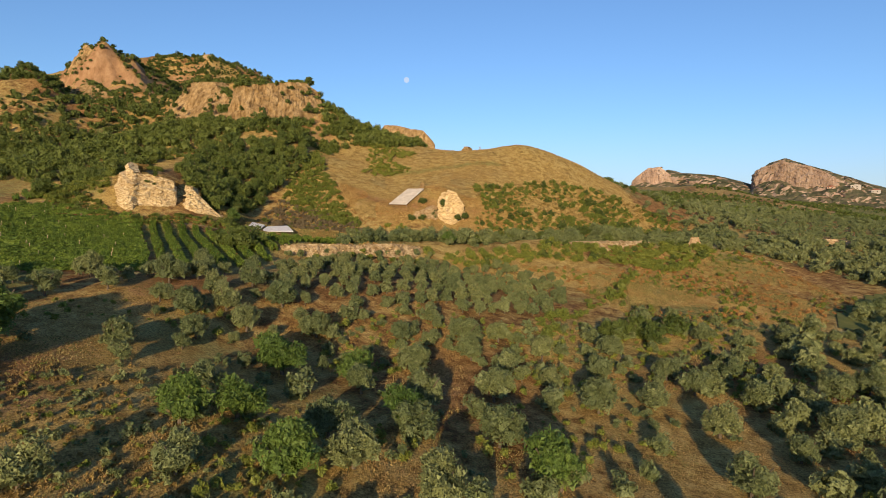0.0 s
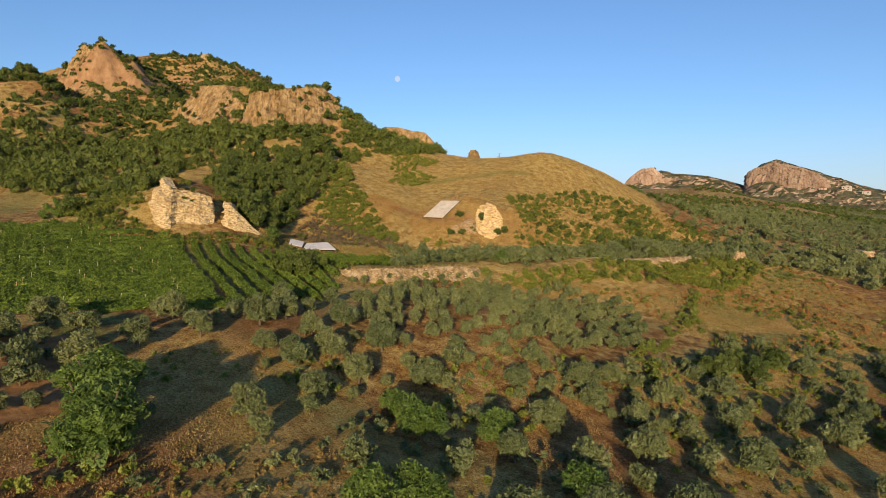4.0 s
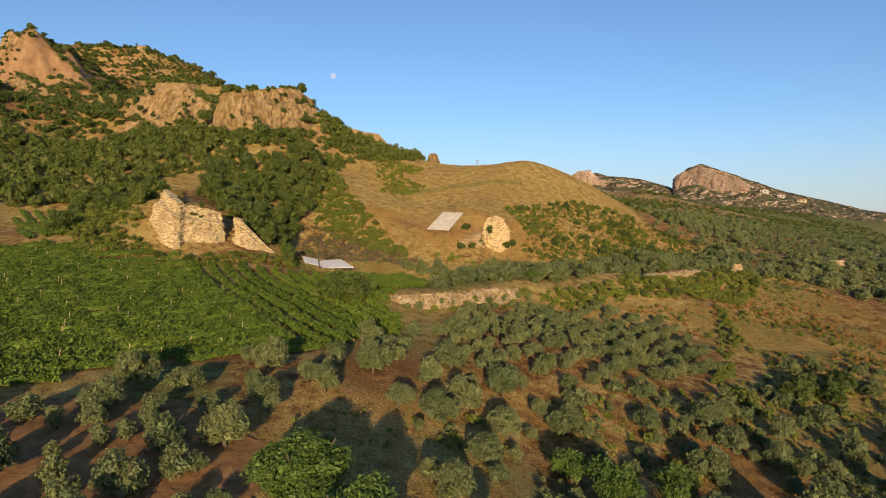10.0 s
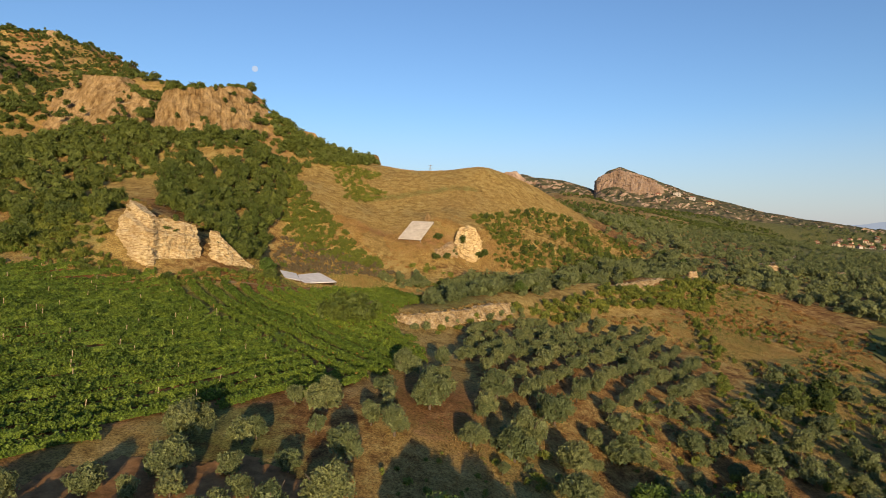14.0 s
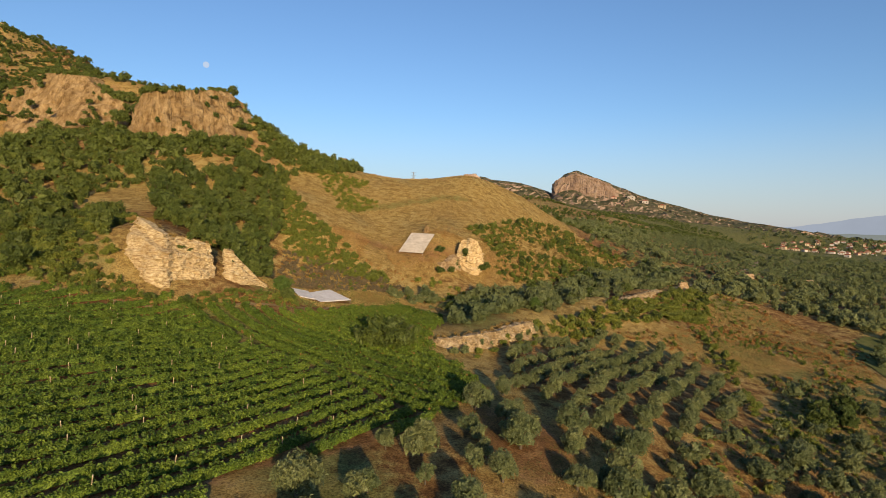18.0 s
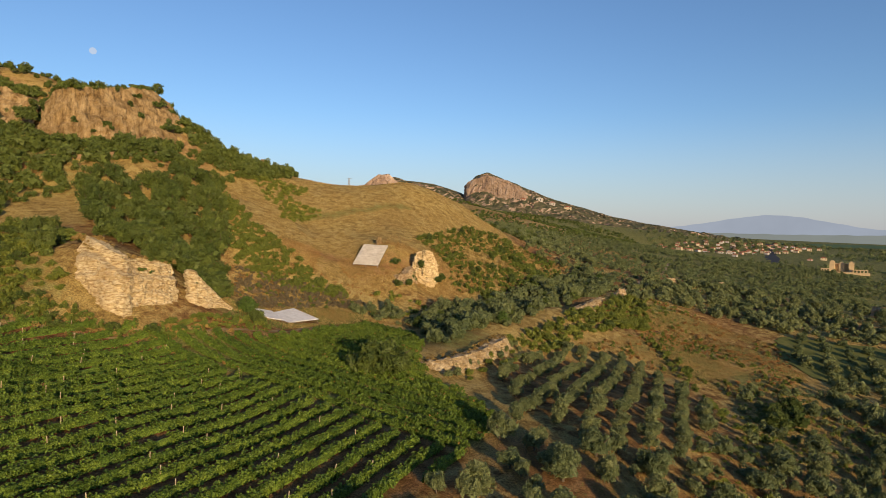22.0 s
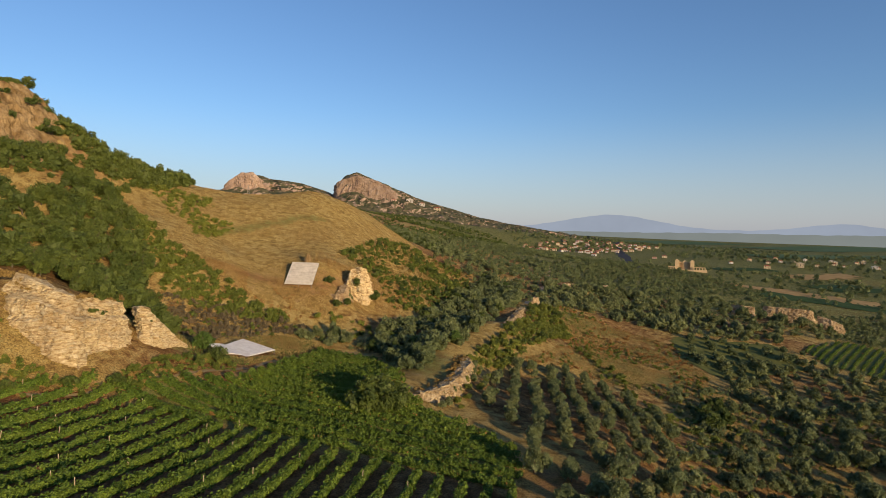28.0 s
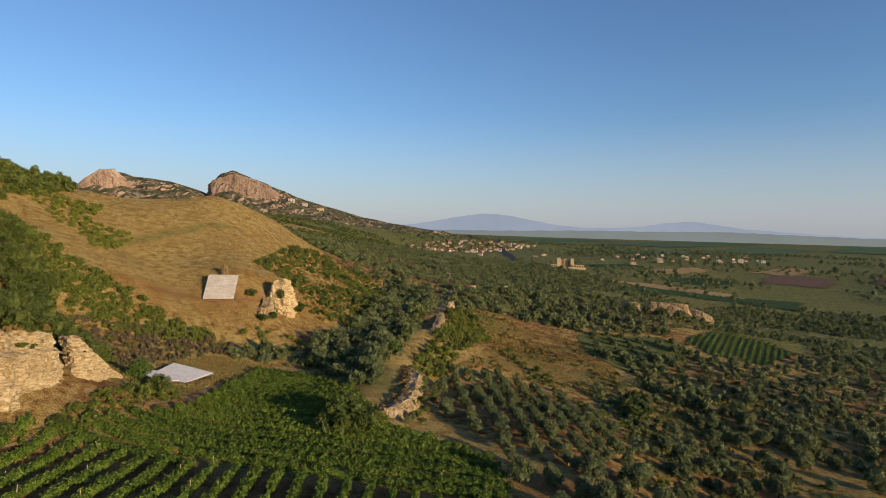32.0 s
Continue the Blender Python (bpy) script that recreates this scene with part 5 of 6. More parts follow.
# ---------------------------------------------------------------- building stones
def stone_mesh(seed):
    rng = random.Random(seed)
    bm = bmesh.new()
    bmesh.ops.create_cube(bm, size=1.0)
    bmesh.ops.bevel(bm, geom=bm.edges[:], offset=0.1, segments=1, affect="EDGES")
    for v in bm.verts:
        v.co += Vector((rng.uniform(-0.06, 0.06), rng.uniform(-0.06, 0.06), rng.uniform(-0.06, 0.06)))
    me = bpy.data.meshes.new("stone")
    bm.to_mesh(me)
    bm.free()
    me.materials.append(limestone)
    return me


STONES = [stone_mesh(k) for k in range(6)]


def lay_stones(root, base, top, courses, share, seed, size, lo=0.1, hi=0.95, u0=0.0, u1=1.0):
    """Weathered blocks standing out of a ruined face in rough courses."""
    rng = np.random.default_rng(seed)
    for v in np.linspace(lo, hi, courses):
        u = u0
        while u < u1:
            B, T = along(base, np.array([u, min(1, u + 0.01)])), along(top, np.array([u, min(1, u + 0.01)]))
            p, q = B[0] + (T[0] - B[0]) * v, B[1] + (T[1] - B[1]) * v
            run = np.linalg.norm(along(base, np.linspace(u0, u1, 40))[1:] - along(base, np.linspace(u0, u1, 40))[:-1], axis=1).sum() / (u1 - u0)
            w = size * rng.uniform(0.7, 1.5)
            u += w * 1.08 / run
            if rng.random() > share:
                continue
            t = (q - p)[:2]
            t = t / (np.linalg.norm(t) + 1e-9)
            out = np.array([t[1], -t[0]])
            ob = child("stone", STONES[int(rng.integers(6))], root)
            ob.location = (p[0] - out[0] * 0.12, p[1] - out[1] * 0.12, p[2] + rng.normal(0, 0.16))
            ob.rotation_euler = (rng.normal(0, 0.08), rng.normal(0, 0.08), math.atan2(t[1], t[0]))
            ob.scale = (w, rng.uniform(0.45, 0.85), size * rng.uniform(0.45, 0.8))


lay_stones(core, RUIN_BASE, RUIN_TOP, 17, 0.13, 5, 0.6, 0.12, 0.97, 0.08, 0.98)
lay_stones(side, BLOCK_BASE, BLOCK_TOP, 9, 0.14, 6, 0.55, 0.15, 0.96, 0.05, 0.9)
lay_stones(small, STUMP_BASE, STUMP_TOP, 9, 0.15, 7, 0.5)
lay_stones(bank, BANK_BASE, BANK_TOP, 7, 0.16, 8, 0.32, 0.3, 0.95)
T_ = along(BANK_TOP, np.random.default_rng(9).uniform(0, 1, 90)) + np.random.default_rng(10).uniform((-3.5, 0.2, -0.5), (-0.2, 2.4, -0.2), (90, 3))
thicket("bank_grass", T_, 2.0, 0.7, straw_leaf, 90, 0.26, 84, "straw grass along the top of the terrace wall", "grass", 3)


# ---------------------------------------------------------------- protective roofs
sheet, nt, b = mat("pale_sheet", 0.75, 0.2)
c = ramp(nt, tex_noise(nt, 0.7, 4, 0.6), [(0.35, (0.50, 0.44, 0.36)), (0.7, (0.66, 0.60, 0.51))])
c = mix(nt, 1.0, c, ramp(nt, tex_noise(nt, 2.0, 4, 0.6, stretch=(0.15, 1, 1)), [(0.3, (0.86, 0.85, 0.83)), (0.7, (1.06, 1.05, 1.04))]), "MULTIPLY")
nt.links.new(c, b.inputs["Base Color"])
membrane, nt, b = mat("white_membrane", 0.7, 0.2)
nt.links.new(ramp(nt, tex_noise(nt, 0.9, 4, 0.6), [(0.35, (0.66, 0.61, 0.55)), (0.7, (0.82, 0.78, 0.72))]), b.inputs["Base Color"])
steel, nt, b = mat("dull_steel", 0.5, 0.4)
nt.links.new(ramp(nt, tex_noise(nt, 4, 3), [(0.3, (0.18, 0.16, 0.14)), (0.7, (0.32, 0.29, 0.26))]), b.inputs["Base Color"])


def quad_slab(bm, corners, thick):
    lo = [bm.verts.new(Vector(c) - Vector((0, 0, thick))) for c in corners]
    hi = [bm.verts.new(c) for c in corners]
    bm.faces.new(hi)
    bm.faces.new(lo[::-1])
    for k in range(4):
        bm.faces.new((lo[k], lo[(k + 1) % 4], hi[(k + 1) % 4], hi[k]))


def panel_roof(root, corners, n, thick, material, pname, post=None):
    a, b_, c_, d = (Vector(q) for q in corners)
    for k in range(n):
        s, e = k / n + 0.002, (k + 1) / n - 0.002
        bm = bmesh.new()
        lift = Vector((0, 0, 0.012 * (k % 2)))
        quad_slab(bm, [a.lerp(b_, s) + lift, a.lerp(b_, e) + lift, d.lerp(c_, e) + lift, d.lerp(c_, s) + lift], thick)
        part(pname, bm, material, root)
    if post:
        for q in (a, b_, c_, d, a.lerp(b_, 0.5), d.lerp(c_, 0.5)):
            q = q.lerp((a + b_ + c_ + d) / 4, 0.04)
            bm = bmesh.new()
            limb(bm, (q.x, q.y, gz(q.x, q.y) - 0.3), (q.x, q.y, q.z - thick), post, post, 8)
            part("post", bm, steel, root)
        bm = bmesh.new()
        for p, q in ((a, b_), (b_, c_), (c_, d), (d, a)):
            limb(bm, p - Vector((0, 0, thick + 0.05)), q - Vector((0, 0, thick + 0.05)), 0.07, 0.07, 6)
        part("edge_beam", bm, steel, root)


shelter = tagged(new("shelter_roof"), "sloping beige panel roof sheltering a dig on the grassy mound", "shelter roof")
panel_roof(shelter, [(-29.3, 93.1, 12.6), (-21.7, 92.5, 12.3), (-19.8, 99.9, 17.9), (-27.5, 101.2, 18.1)], 8, 0.14, sheet, "panel", 0.07)
cover_roof = tagged(new("dig_cover"), "low white membrane cover over a dig beside the vineyard", "shelter roof")
panel_roof(cover_roof, [(-34.2, 43.4, 3.0), (-28.5, 49.8, 3.0), (-35.5, 54.2, 4.6), (-38.6, 49.4, 4.3)], 3, 0.1, membrane, "membrane", 0.05)
cover_low = tagged(new("dig_cover"), "low white membrane cover at the vineyard edge", "shelter roof")
panel_roof(cover_low, [(-38.0, 42.4, 4.3), (-34.6, 43.6, 3.6), (-38.6, 48.6, 4.7), (-42.2, 47.2, 5.5)], 2, 0.1, membrane, "membrane", 0.05)
dig = tagged(new("dig_mound"), "reddish heap of dug earth above the shelter roof", "earth heap")
face_mass("heap", [(-24.6, 102.4, 17), (-23.6, 101.9, 17), (-22.4, 102.2, 17), (-21.6, 103.2, 17.6)], [(-24.2, 103.6, 18.8), (-23.4, 103.4, 20.6), (-22.6, 103.6, 20.2), (-21.9, 104, 18.8)], 26, 10,
          clay_rock, 0.2, 0.8, 0, 0, (0, 1.5, -1)).parent = dig


# ---------------------------------------------------------------- fields, tracks and road
def drape(name, poly, step, lift, material, label, category, furrow=None):
    xs, ys = [p[0] for p in poly], [p[1] for p in poly]
    gx_, gy_ = np.arange(min(xs), max(xs) + step, step), np.arange(min(ys), max(ys) + step, step)
    X_, Y_ = np.meshgrid(gx_, gy_)
    Z_ = ground(X_, Y_) + lift
    if furrow:
        a_ = radians(furrow[0])
        across = Y_ * math.cos(a_) - X_ * math.sin(a_) + 0.25 * wave(X_, Y_, 6.0)
        Z_ = Z_ + furrow[2] * np.abs(np.sin(across * math.pi / furrow[1])) + 0.04 * wave(X_, Y_, 0.5, 2.0)
    i_ = np.arange(X_.size).reshape(X_.shape)
    F_ = np.stack([i_[:-1, :-1], i_[:-1, 1:], i_[1:, 1:], i_[1:, :-1]], -1).reshape(-1, 4)
    cx_, cy_ = (X_[:-1, :-1] + step / 2).ravel(), (Y_[:-1, :-1] + step / 2).ravel()
    rag = 1.3 if furrow else 0.4 * step
    F_ = F_[inside(cx_ + rag * wave(cx_, cy_, 1.1) + rag * wave(cx_, cy_, 4), cy_ + rag * wave(cy_, cx_, 0.9), poly)]
    return tagged(new(name, mesh_from(name, np.stack([X_, Y_, Z_], -1).reshape(-1, 3), F_, material, True)), label, category, kind="structure")


def strip(name, pts, width, lift, material, label, category, step=1.5):
    p = np.array(pts, float)
    d = np.r_[0, np.cumsum(np.linalg.norm(np.diff(p, axis=0), axis=1))]
    s = np.arange(0, d[-1], step)
    c_ = np.stack([np.interp(s, d, p[:, k]) for k in range(2)], 1)
    c_ = np.stack([np.convolve(np.pad(c_[:, k], 4, mode="edge"), np.ones(9) / 9, "valid") for k in range(2)], 1)
    t = np.gradient(c_, axis=0)
    t /= np.linalg.norm(t, axis=1)[:, None]
    nrm = np.stack([-t[:, 1], t[:, 0]], 1)
    w = width / 2 * (1 + 0.12 * np.sin(s * 0.7))[:, None]
    rows = [c_ + nrm * w * k for k in (-1, -0.4, 0.4, 1)]
    V = np.stack([np.concatenate([r, (ground(r[:, 0], r[:, 1]) + lift * (1 if abs(k) < 2 else 0))[:, None]], 1) for k, r in enumerate(rows)])
    i_ = np.arange(4 * len(s)).reshape(4, -1)
    F_ = np.stack([i_[:-1, :-1], i_[:-1, 1:], i_[1:, 1:], i_[1:, :-1]], -1).reshape(-1, 4)
    return tagged(new(name, mesh_from(name, V.reshape(-1, 3), F_, material, True)), label, category, kind="structure")


def soil(name, a, b_, scale=0.3):
    m, nt, bs = mat(name, 0.95, 0.1)
    n = tex_noise(nt, scale, 5, 0.7)
    nt.links.new(ramp(nt, n, [(0.3, a), (0.7, b_)]), bs.inputs["Base Color"])
    bump(nt, bs, tex_noise(nt, scale * 6, 4), 0.6, 0.1)
    return m


straw_field = soil("stubble_field", (0.33, 0.20, 0.075), (0.46, 0.31, 0.13), 0.15)
crop_field = soil("crop_field", (0.028, 0.055, 0.014), (0.06, 0.10, 0.028), 0.2)
grass_field = soil("grass_field", (0.075, 0.09, 0.025), (0.17, 0.165, 0.05), 0.25)
brown_field = soil("ploughed_field", (0.13, 0.075, 0.045), (0.22, 0.13, 0.08), 0.2)
track_dirt = soil("track_dirt", (0.30, 0.215, 0.13), (0.44, 0.34, 0.22), 0.8)
dull_track = soil("dull_track", (0.22, 0.15, 0.07), (0.34, 0.25, 0.13), 0.8)
clay_track = soil("clay_track", (0.30, 0.17, 0.085), (0.44, 0.29, 0.16), 0.8)
asphalt = soil("asphalt", (0.045, 0.045, 0.048), (0.075, 0.075, 0.078), 0.8)
drape("stubble_field", [(280, 318), (300, 282), (350, 230), (364, 256), (330, 300)], 4, 0.35, straw_field, "harvested golden stubble field", "field")
drape("crop_field", [(255, 262), (296, 240), (345, 186), (392, 214), (354, 236), (300, 282)], 4, 0.35, crop_field, "flat dark green crop field", "field")
drape("grass_field", [(106, 112), (140, 103), (134, 80), (96, 76), (98, 96)], 2, 0.2, grass_field, "green grass between olive rows", "field")
tilled = soil("tilled_soil", (0.15, 0.075, 0.03), (0.36, 0.2, 0.085), 0.9)
drape("tilled_plot", PLOUGHED, 0.4, 0.02, tilled, "red-brown tilled soil in long furrows between young olives", "field", (-13, 0.95, 0.13))
drape("ploughed_strip", [(112, 156), (118, 148), (148, 120), (153, 124), (138, 150)], 2, 0.2, brown_field, "bare red-brown strip beside tall olives", "field")
for k, (fx, fy, w_, h_, turn_) in enumerate(((420, 330, 90, 40, 20), (480, 420, 120, 30, 15), (560, 330, 110, 60, 25), (420, 460, 90, 26, 10), (640, 400, 120, 40, 18), (700, 300, 140, 60, 30))):
    ca, sa = math.cos(radians(turn_)), math.sin(radians(turn_))
    quad_ = [(fx + ca * a_ - sa * b__, fy + sa * a_ + ca * b__) for a_, b__ in ((-w_ / 2, -h_ / 2), (w_ / 2, -h_ / 2), (w_ / 2, h_ / 2), (-w_ / 2, h_ / 2))]
    drape("field", quad_, 8, 0.5, (crop_field, straw_field, brown_field)[k % 3], ("dark green field on the plain", "golden field on the plain", "brown ploughed field on the plain")[k % 3], "field")
meadow = soil("far_meadow", (0.075, 0.125, 0.05), (0.125, 0.175, 0.07), 0.02)
for fx, fy, w_, h_, turn_ in ((820, 760, 420, 90, 20), (1250, 900, 600, 160, 24), (760, 1150, 420, 140, 15), (1500, 1350, 800, 260, 20), (1000, 1600, 700, 260, 12), (1800, 900, 700, 240, 26)):
    ca, sa = math.cos(radians(turn_)), math.sin(radians(turn_))
    quad_ = [(fx + ca * a_ - sa * b__, fy + sa * a_ + ca * b__) for a_, b__ in ((-w_ / 2, -h_ / 2), (w_ / 2, -h_ / 2), (w_ / 2, h_ / 2), (-w_ / 2, h_ / 2))]
    drape("field", quad_, 20, 1.2, meadow, "wide green meadow on the far plain", "field")
drape("vine_field", [(150, 99), (144, 83), (157, 70), (189, 81), (194, 100), (182, 110)], 2, 0.12, grass_field, "green ground under the eastern vines", "field")
strip("dirt_track", [(56, 130), (62, 142), (70, 156), (80, 174), (92, 195), (120, 260), (155, 350)], 2.0, 0.12, track_dirt, "pale dirt track along the gully", "track")
strip("vineyard_track", [(-72, 6), (-58, 9), (-48, 17.5), (-40, 27), (-34, 33), (-28, 45), (-22, 60), (-8, 60)], 1.0, 0.06, dull_track, "dusty track between vineyard and ruin", "track")
strip("wood_track", [(-90, 112), (-98, 98), (-110, 90), (-122, 86)], 2.6, 0.4, clay_track, "orange earth track through the wood", "track")
strip("road", [(250, 380), (300, 480), (360, 600), (440, 756), (700, 1250), (1000, 1850)], 13, 0.5, asphalt, "straight asphalt road to the town", "road", 8)
strip("farm_track", [(205, 168), (228, 160), (246, 150), (262, 132), (276, 112)], 4, 0.3, track_dirt, "grey farm track by olive groves", "track")


# ---------------------------------------------------------------- rocky massif and far mountains
WHITE_HOUSES = []


def massif():
    prof = np.array([(-330, 60), (-240, 84), (-194, 98), (-168, 118), (-137, 124), (-115, 116), (-72, 113), (-28, 104), (5, 90), (16, 113), (27, 127), (52, 137), (84, 124),
                     (119, 111), (178, 87), (226, 73), (288, 56), (351, 42), (415, 32), (520, 16)], float)
    xs, ys = np.linspace(-330, 520, 240), np.linspace(930, 1230, 74)
    X_, Y_ = np.meshgrid(xs, ys)
    H = np.interp(X_, prof[:, 0], prof[:, 1])
    d = (Y_ - 930) / 180
    low = ground(X_, Y_) - 4
    tall = np.clip((H - 70) / 50, 0, 1)
    soft = np.clip(d, 0, 1) ** 1.1
    hard = np.interp(d, [0, 0.35, 0.62, 0.74, 0.86, 1.0], [0, 0.22, 0.5, 0.86, 0.97, 1.0])
    f_ = soft * (1 - tall) + hard * tall
    f_ = np.where(d > 1, np.clip(1 - (d - 1) * 1.2, 0, 1), f_)
    pts = np.stack([X_, Y_, 0 * X_], -1).reshape(-1, 3)
    n_ = rough(pts, 0.022, 5).reshape(X_.shape)
    n2_ = rough(pts + 90.0, 0.06, 4).reshape(X_.shape)
    Z_ = low + (H - low) * f_ + (n_ * 9 + n2_ * 4) * np.clip(d * 3, 0, 1) * np.clip(1.15 - f_, 0.12, 1)
    Y2 = Y_ + 12 * n2_ + 8 * np.sin(X_ * 0.11 + 2 * np.sin(X_ * 0.05)) * tall * np.clip(f_, 0, 1)
    i_ = np.arange(X_.size).reshape(X_.shape)
    F_ = np.stack([i_[:-1, :-1], i_[:-1, 1:], i_[1:, 1:], i_[1:, :-1]], -1).reshape(-1, 4)
    m, nt, bs = mat("massif_rock", 0.95, 0.1)
    g = nt.nodes.new("ShaderNodeNewGeometry")
    sx = nt.nodes.new("ShaderNodeSeparateXYZ")
    nt.links.new(g.outputs["Normal"], sx.inputs[0])
    rk = ramp(nt, tex_noise(nt, 0.035, 6, 0.7, stretch=(1, 1, 0.4)), [(0.38, (0.21, 0.145, 0.108)), (0.5, (0.32, 0.23, 0.175)), (0.64, (0.40, 0.305, 0.235))])
    gr = ramp(nt, tex_noise(nt, 0.06, 6, 0.7), [(0.38, (0.055, 0.062, 0.032)), (0.52, (0.105, 0.10, 0.052)), (0.65, (0.19, 0.145, 0.085))])
    fac = math_node(nt, "ADD", sx.outputs[2], math_node(nt, "MULTIPLY", math_node(nt, "SUBTRACT", tex_noise(nt, 0.05, 5, 0.7), 0.5), 0.25))
    nt.links.new(mix(nt, ramp(nt, fac, [(0.57, (0, 0, 0)), (0.74, (1, 1, 1))]), rk, gr), bs.inputs["Base Color"])
    bump(nt, bs, tex_noise(nt, 0.12, 6, 0.7), 0.7, 2.0)
    for hx_, hy_, hk_ in ((150, 1040, 3), (176, 1046, 0), (205, 1040, 1), (118, 1030, 2)):
        c_ = np.hypot(X_ - hx_, Y2 - hy_).argmin()
        WHITE_HOUSES.append((hx_, hy_, float(Z_.ravel()[c_]) - 0.5, hk_))
    return tagged(new("rocky_massif", mesh_from("rocky_massif", np.stack([X_, Y2, Z_], -1).reshape(-1, 3), F_, m)), "pink rock massif with cliffs and scrub slopes", "mountain", kind="structure")


massif()
for base_, top_ in (([(4, 1056, 92), (10, 1042, 84), (18, 1036, 80), (50, 1034, 77), (90, 1036, 75), (118, 1042, 77), (128, 1054, 84)], [(8, 1060, 106), (13, 1050, 112), (19, 1046, 115), (50, 1043, 125), (88, 1045, 115), (114, 1050, 103), (124, 1060, 97)]),
                    ([(-196, 1040, 90), (-184, 1030, 84), (-166, 1026, 82), (-140, 1026, 82), (-118, 1034, 88)], [(-190, 1046, 100), (-180, 1040, 110), (-164, 1036, 121), (-142, 1036, 123), (-124, 1042, 108)])):
    tagged(face_mass("massif_cliff", base_, top_, 150, 36, pink_rock, 4.5, 0.05, 0, 1.0, (0, 42, 5.0), 12.0), "sheer pink rock face of the massif", "cliff", kind="structure")


# Glows evenly, unlit by the sun; the given colour already holds haze and daylight.
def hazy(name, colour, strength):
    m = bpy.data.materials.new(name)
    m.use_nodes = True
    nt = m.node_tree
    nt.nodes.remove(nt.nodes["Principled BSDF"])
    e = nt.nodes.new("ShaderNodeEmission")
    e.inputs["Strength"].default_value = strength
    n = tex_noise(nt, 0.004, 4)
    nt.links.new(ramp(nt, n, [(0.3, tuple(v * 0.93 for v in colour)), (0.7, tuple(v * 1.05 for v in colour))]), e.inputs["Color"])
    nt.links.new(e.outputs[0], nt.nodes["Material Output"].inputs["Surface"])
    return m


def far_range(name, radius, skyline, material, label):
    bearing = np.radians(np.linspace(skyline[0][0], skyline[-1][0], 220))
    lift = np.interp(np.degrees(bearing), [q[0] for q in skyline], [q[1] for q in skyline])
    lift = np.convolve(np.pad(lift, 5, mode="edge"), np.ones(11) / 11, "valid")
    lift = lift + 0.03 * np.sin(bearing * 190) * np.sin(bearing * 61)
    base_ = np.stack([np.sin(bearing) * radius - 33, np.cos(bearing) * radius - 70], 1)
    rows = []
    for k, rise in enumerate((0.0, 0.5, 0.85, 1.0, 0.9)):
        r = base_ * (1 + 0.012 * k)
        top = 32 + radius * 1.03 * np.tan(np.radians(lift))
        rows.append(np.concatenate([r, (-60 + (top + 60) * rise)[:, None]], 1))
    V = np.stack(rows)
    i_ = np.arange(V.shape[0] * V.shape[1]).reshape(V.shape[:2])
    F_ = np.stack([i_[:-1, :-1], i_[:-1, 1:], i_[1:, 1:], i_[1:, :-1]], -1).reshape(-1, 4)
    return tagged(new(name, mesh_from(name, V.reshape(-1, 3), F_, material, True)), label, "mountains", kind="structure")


# Distance haze on both backdrop ranges is painted in as a glowing colour.
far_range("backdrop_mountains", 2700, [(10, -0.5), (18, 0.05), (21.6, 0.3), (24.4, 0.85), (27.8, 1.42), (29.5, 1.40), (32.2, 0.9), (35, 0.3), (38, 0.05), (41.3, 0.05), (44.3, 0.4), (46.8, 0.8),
          (48.7, 0.6), (51, 0.1), (55.2, -0.2), (61, -0.55), (80, -0.6)], hazy("painted_haze_blue", (0.245, 0.282, 0.35), 1.0), "hazy blue mountains beyond the plain")
far_range("backdrop_hills", 2550, [(14, -0.6), (22, -0.25), (30, -0.3), (38, -0.2), (44, -0.25), (50, -0.2), (55, -0.4), (62, -0.65), (80, -0.7)], hazy("painted_haze_lilac", (0.165, 0.185, 0.18), 1.0), "low hazy lilac hills at the plain's edge")
moon_me = bpy.data.meshes.new("moon")
bm = bmesh.new()
bmesh.ops.create_uvsphere(bm, u_segments=24, v_segments=14, radius=7.2)
bm.to_mesh(moon_me)
bm.free()
moon_mat = hazy("moon_glow", (0.46, 0.58, 0.78), 0.78)
moon_me.materials.append(moon_mat)
moon = tagged(new("moon", moon_me), "pale full moon in the morning sky", "moon")
moon.location = (-809.4, 1167.3, 391.8)


# ---------------------------------------------------------------- buildings of the plain
def plaster(name, colour):
    m, nt, bs = mat(name, 0.9, 0.2)
    nt.links.new(ramp(nt, tex_noise(nt, 0.4, 4), [(0.3, tuple(v * 0.82 for v in colour)), (0.7, colour)]), bs.inputs["Base Color"])
    return m


walls = [plaster("plaster_white", (0.52, 0.47, 0.41)), plaster("plaster_cream", (0.54, 0.43, 0.28)), plaster("plaster_pink", (0.55, 0.38, 0.28)), plaster("plaster_grey", (0.45, 0.42, 0.38))]
roof_tile = plaster("red_roof_tile", (0.36, 0.13, 0.075))
roof_flat = plaster("flat_roof", (0.42, 0.38, 0.34))
glass, nt, b = mat("window_glass", 0.15, 0.5)
b.inputs["Base Color"].default_value = (0.03, 0.035, 0.04, 1)
ruin_stone = plaster("restored_stone", (0.60, 0.44, 0.25))


def box(bm, x0, x1, y0, y1, z0, z1):
    v = [bm.verts.new((x, y, z)) for z in (z0, z1) for x, y in ((x0, y0), (x1, y0), (x1, y1), (x0, y1))]
    for f in ((0, 1, 5, 4), (1, 2, 6, 5), (2, 3, 7, 6), (3, 0, 4, 7), (4, 5, 6, 7), (3, 2, 1, 0)):
        bm.faces.new([v[k] for k in f])


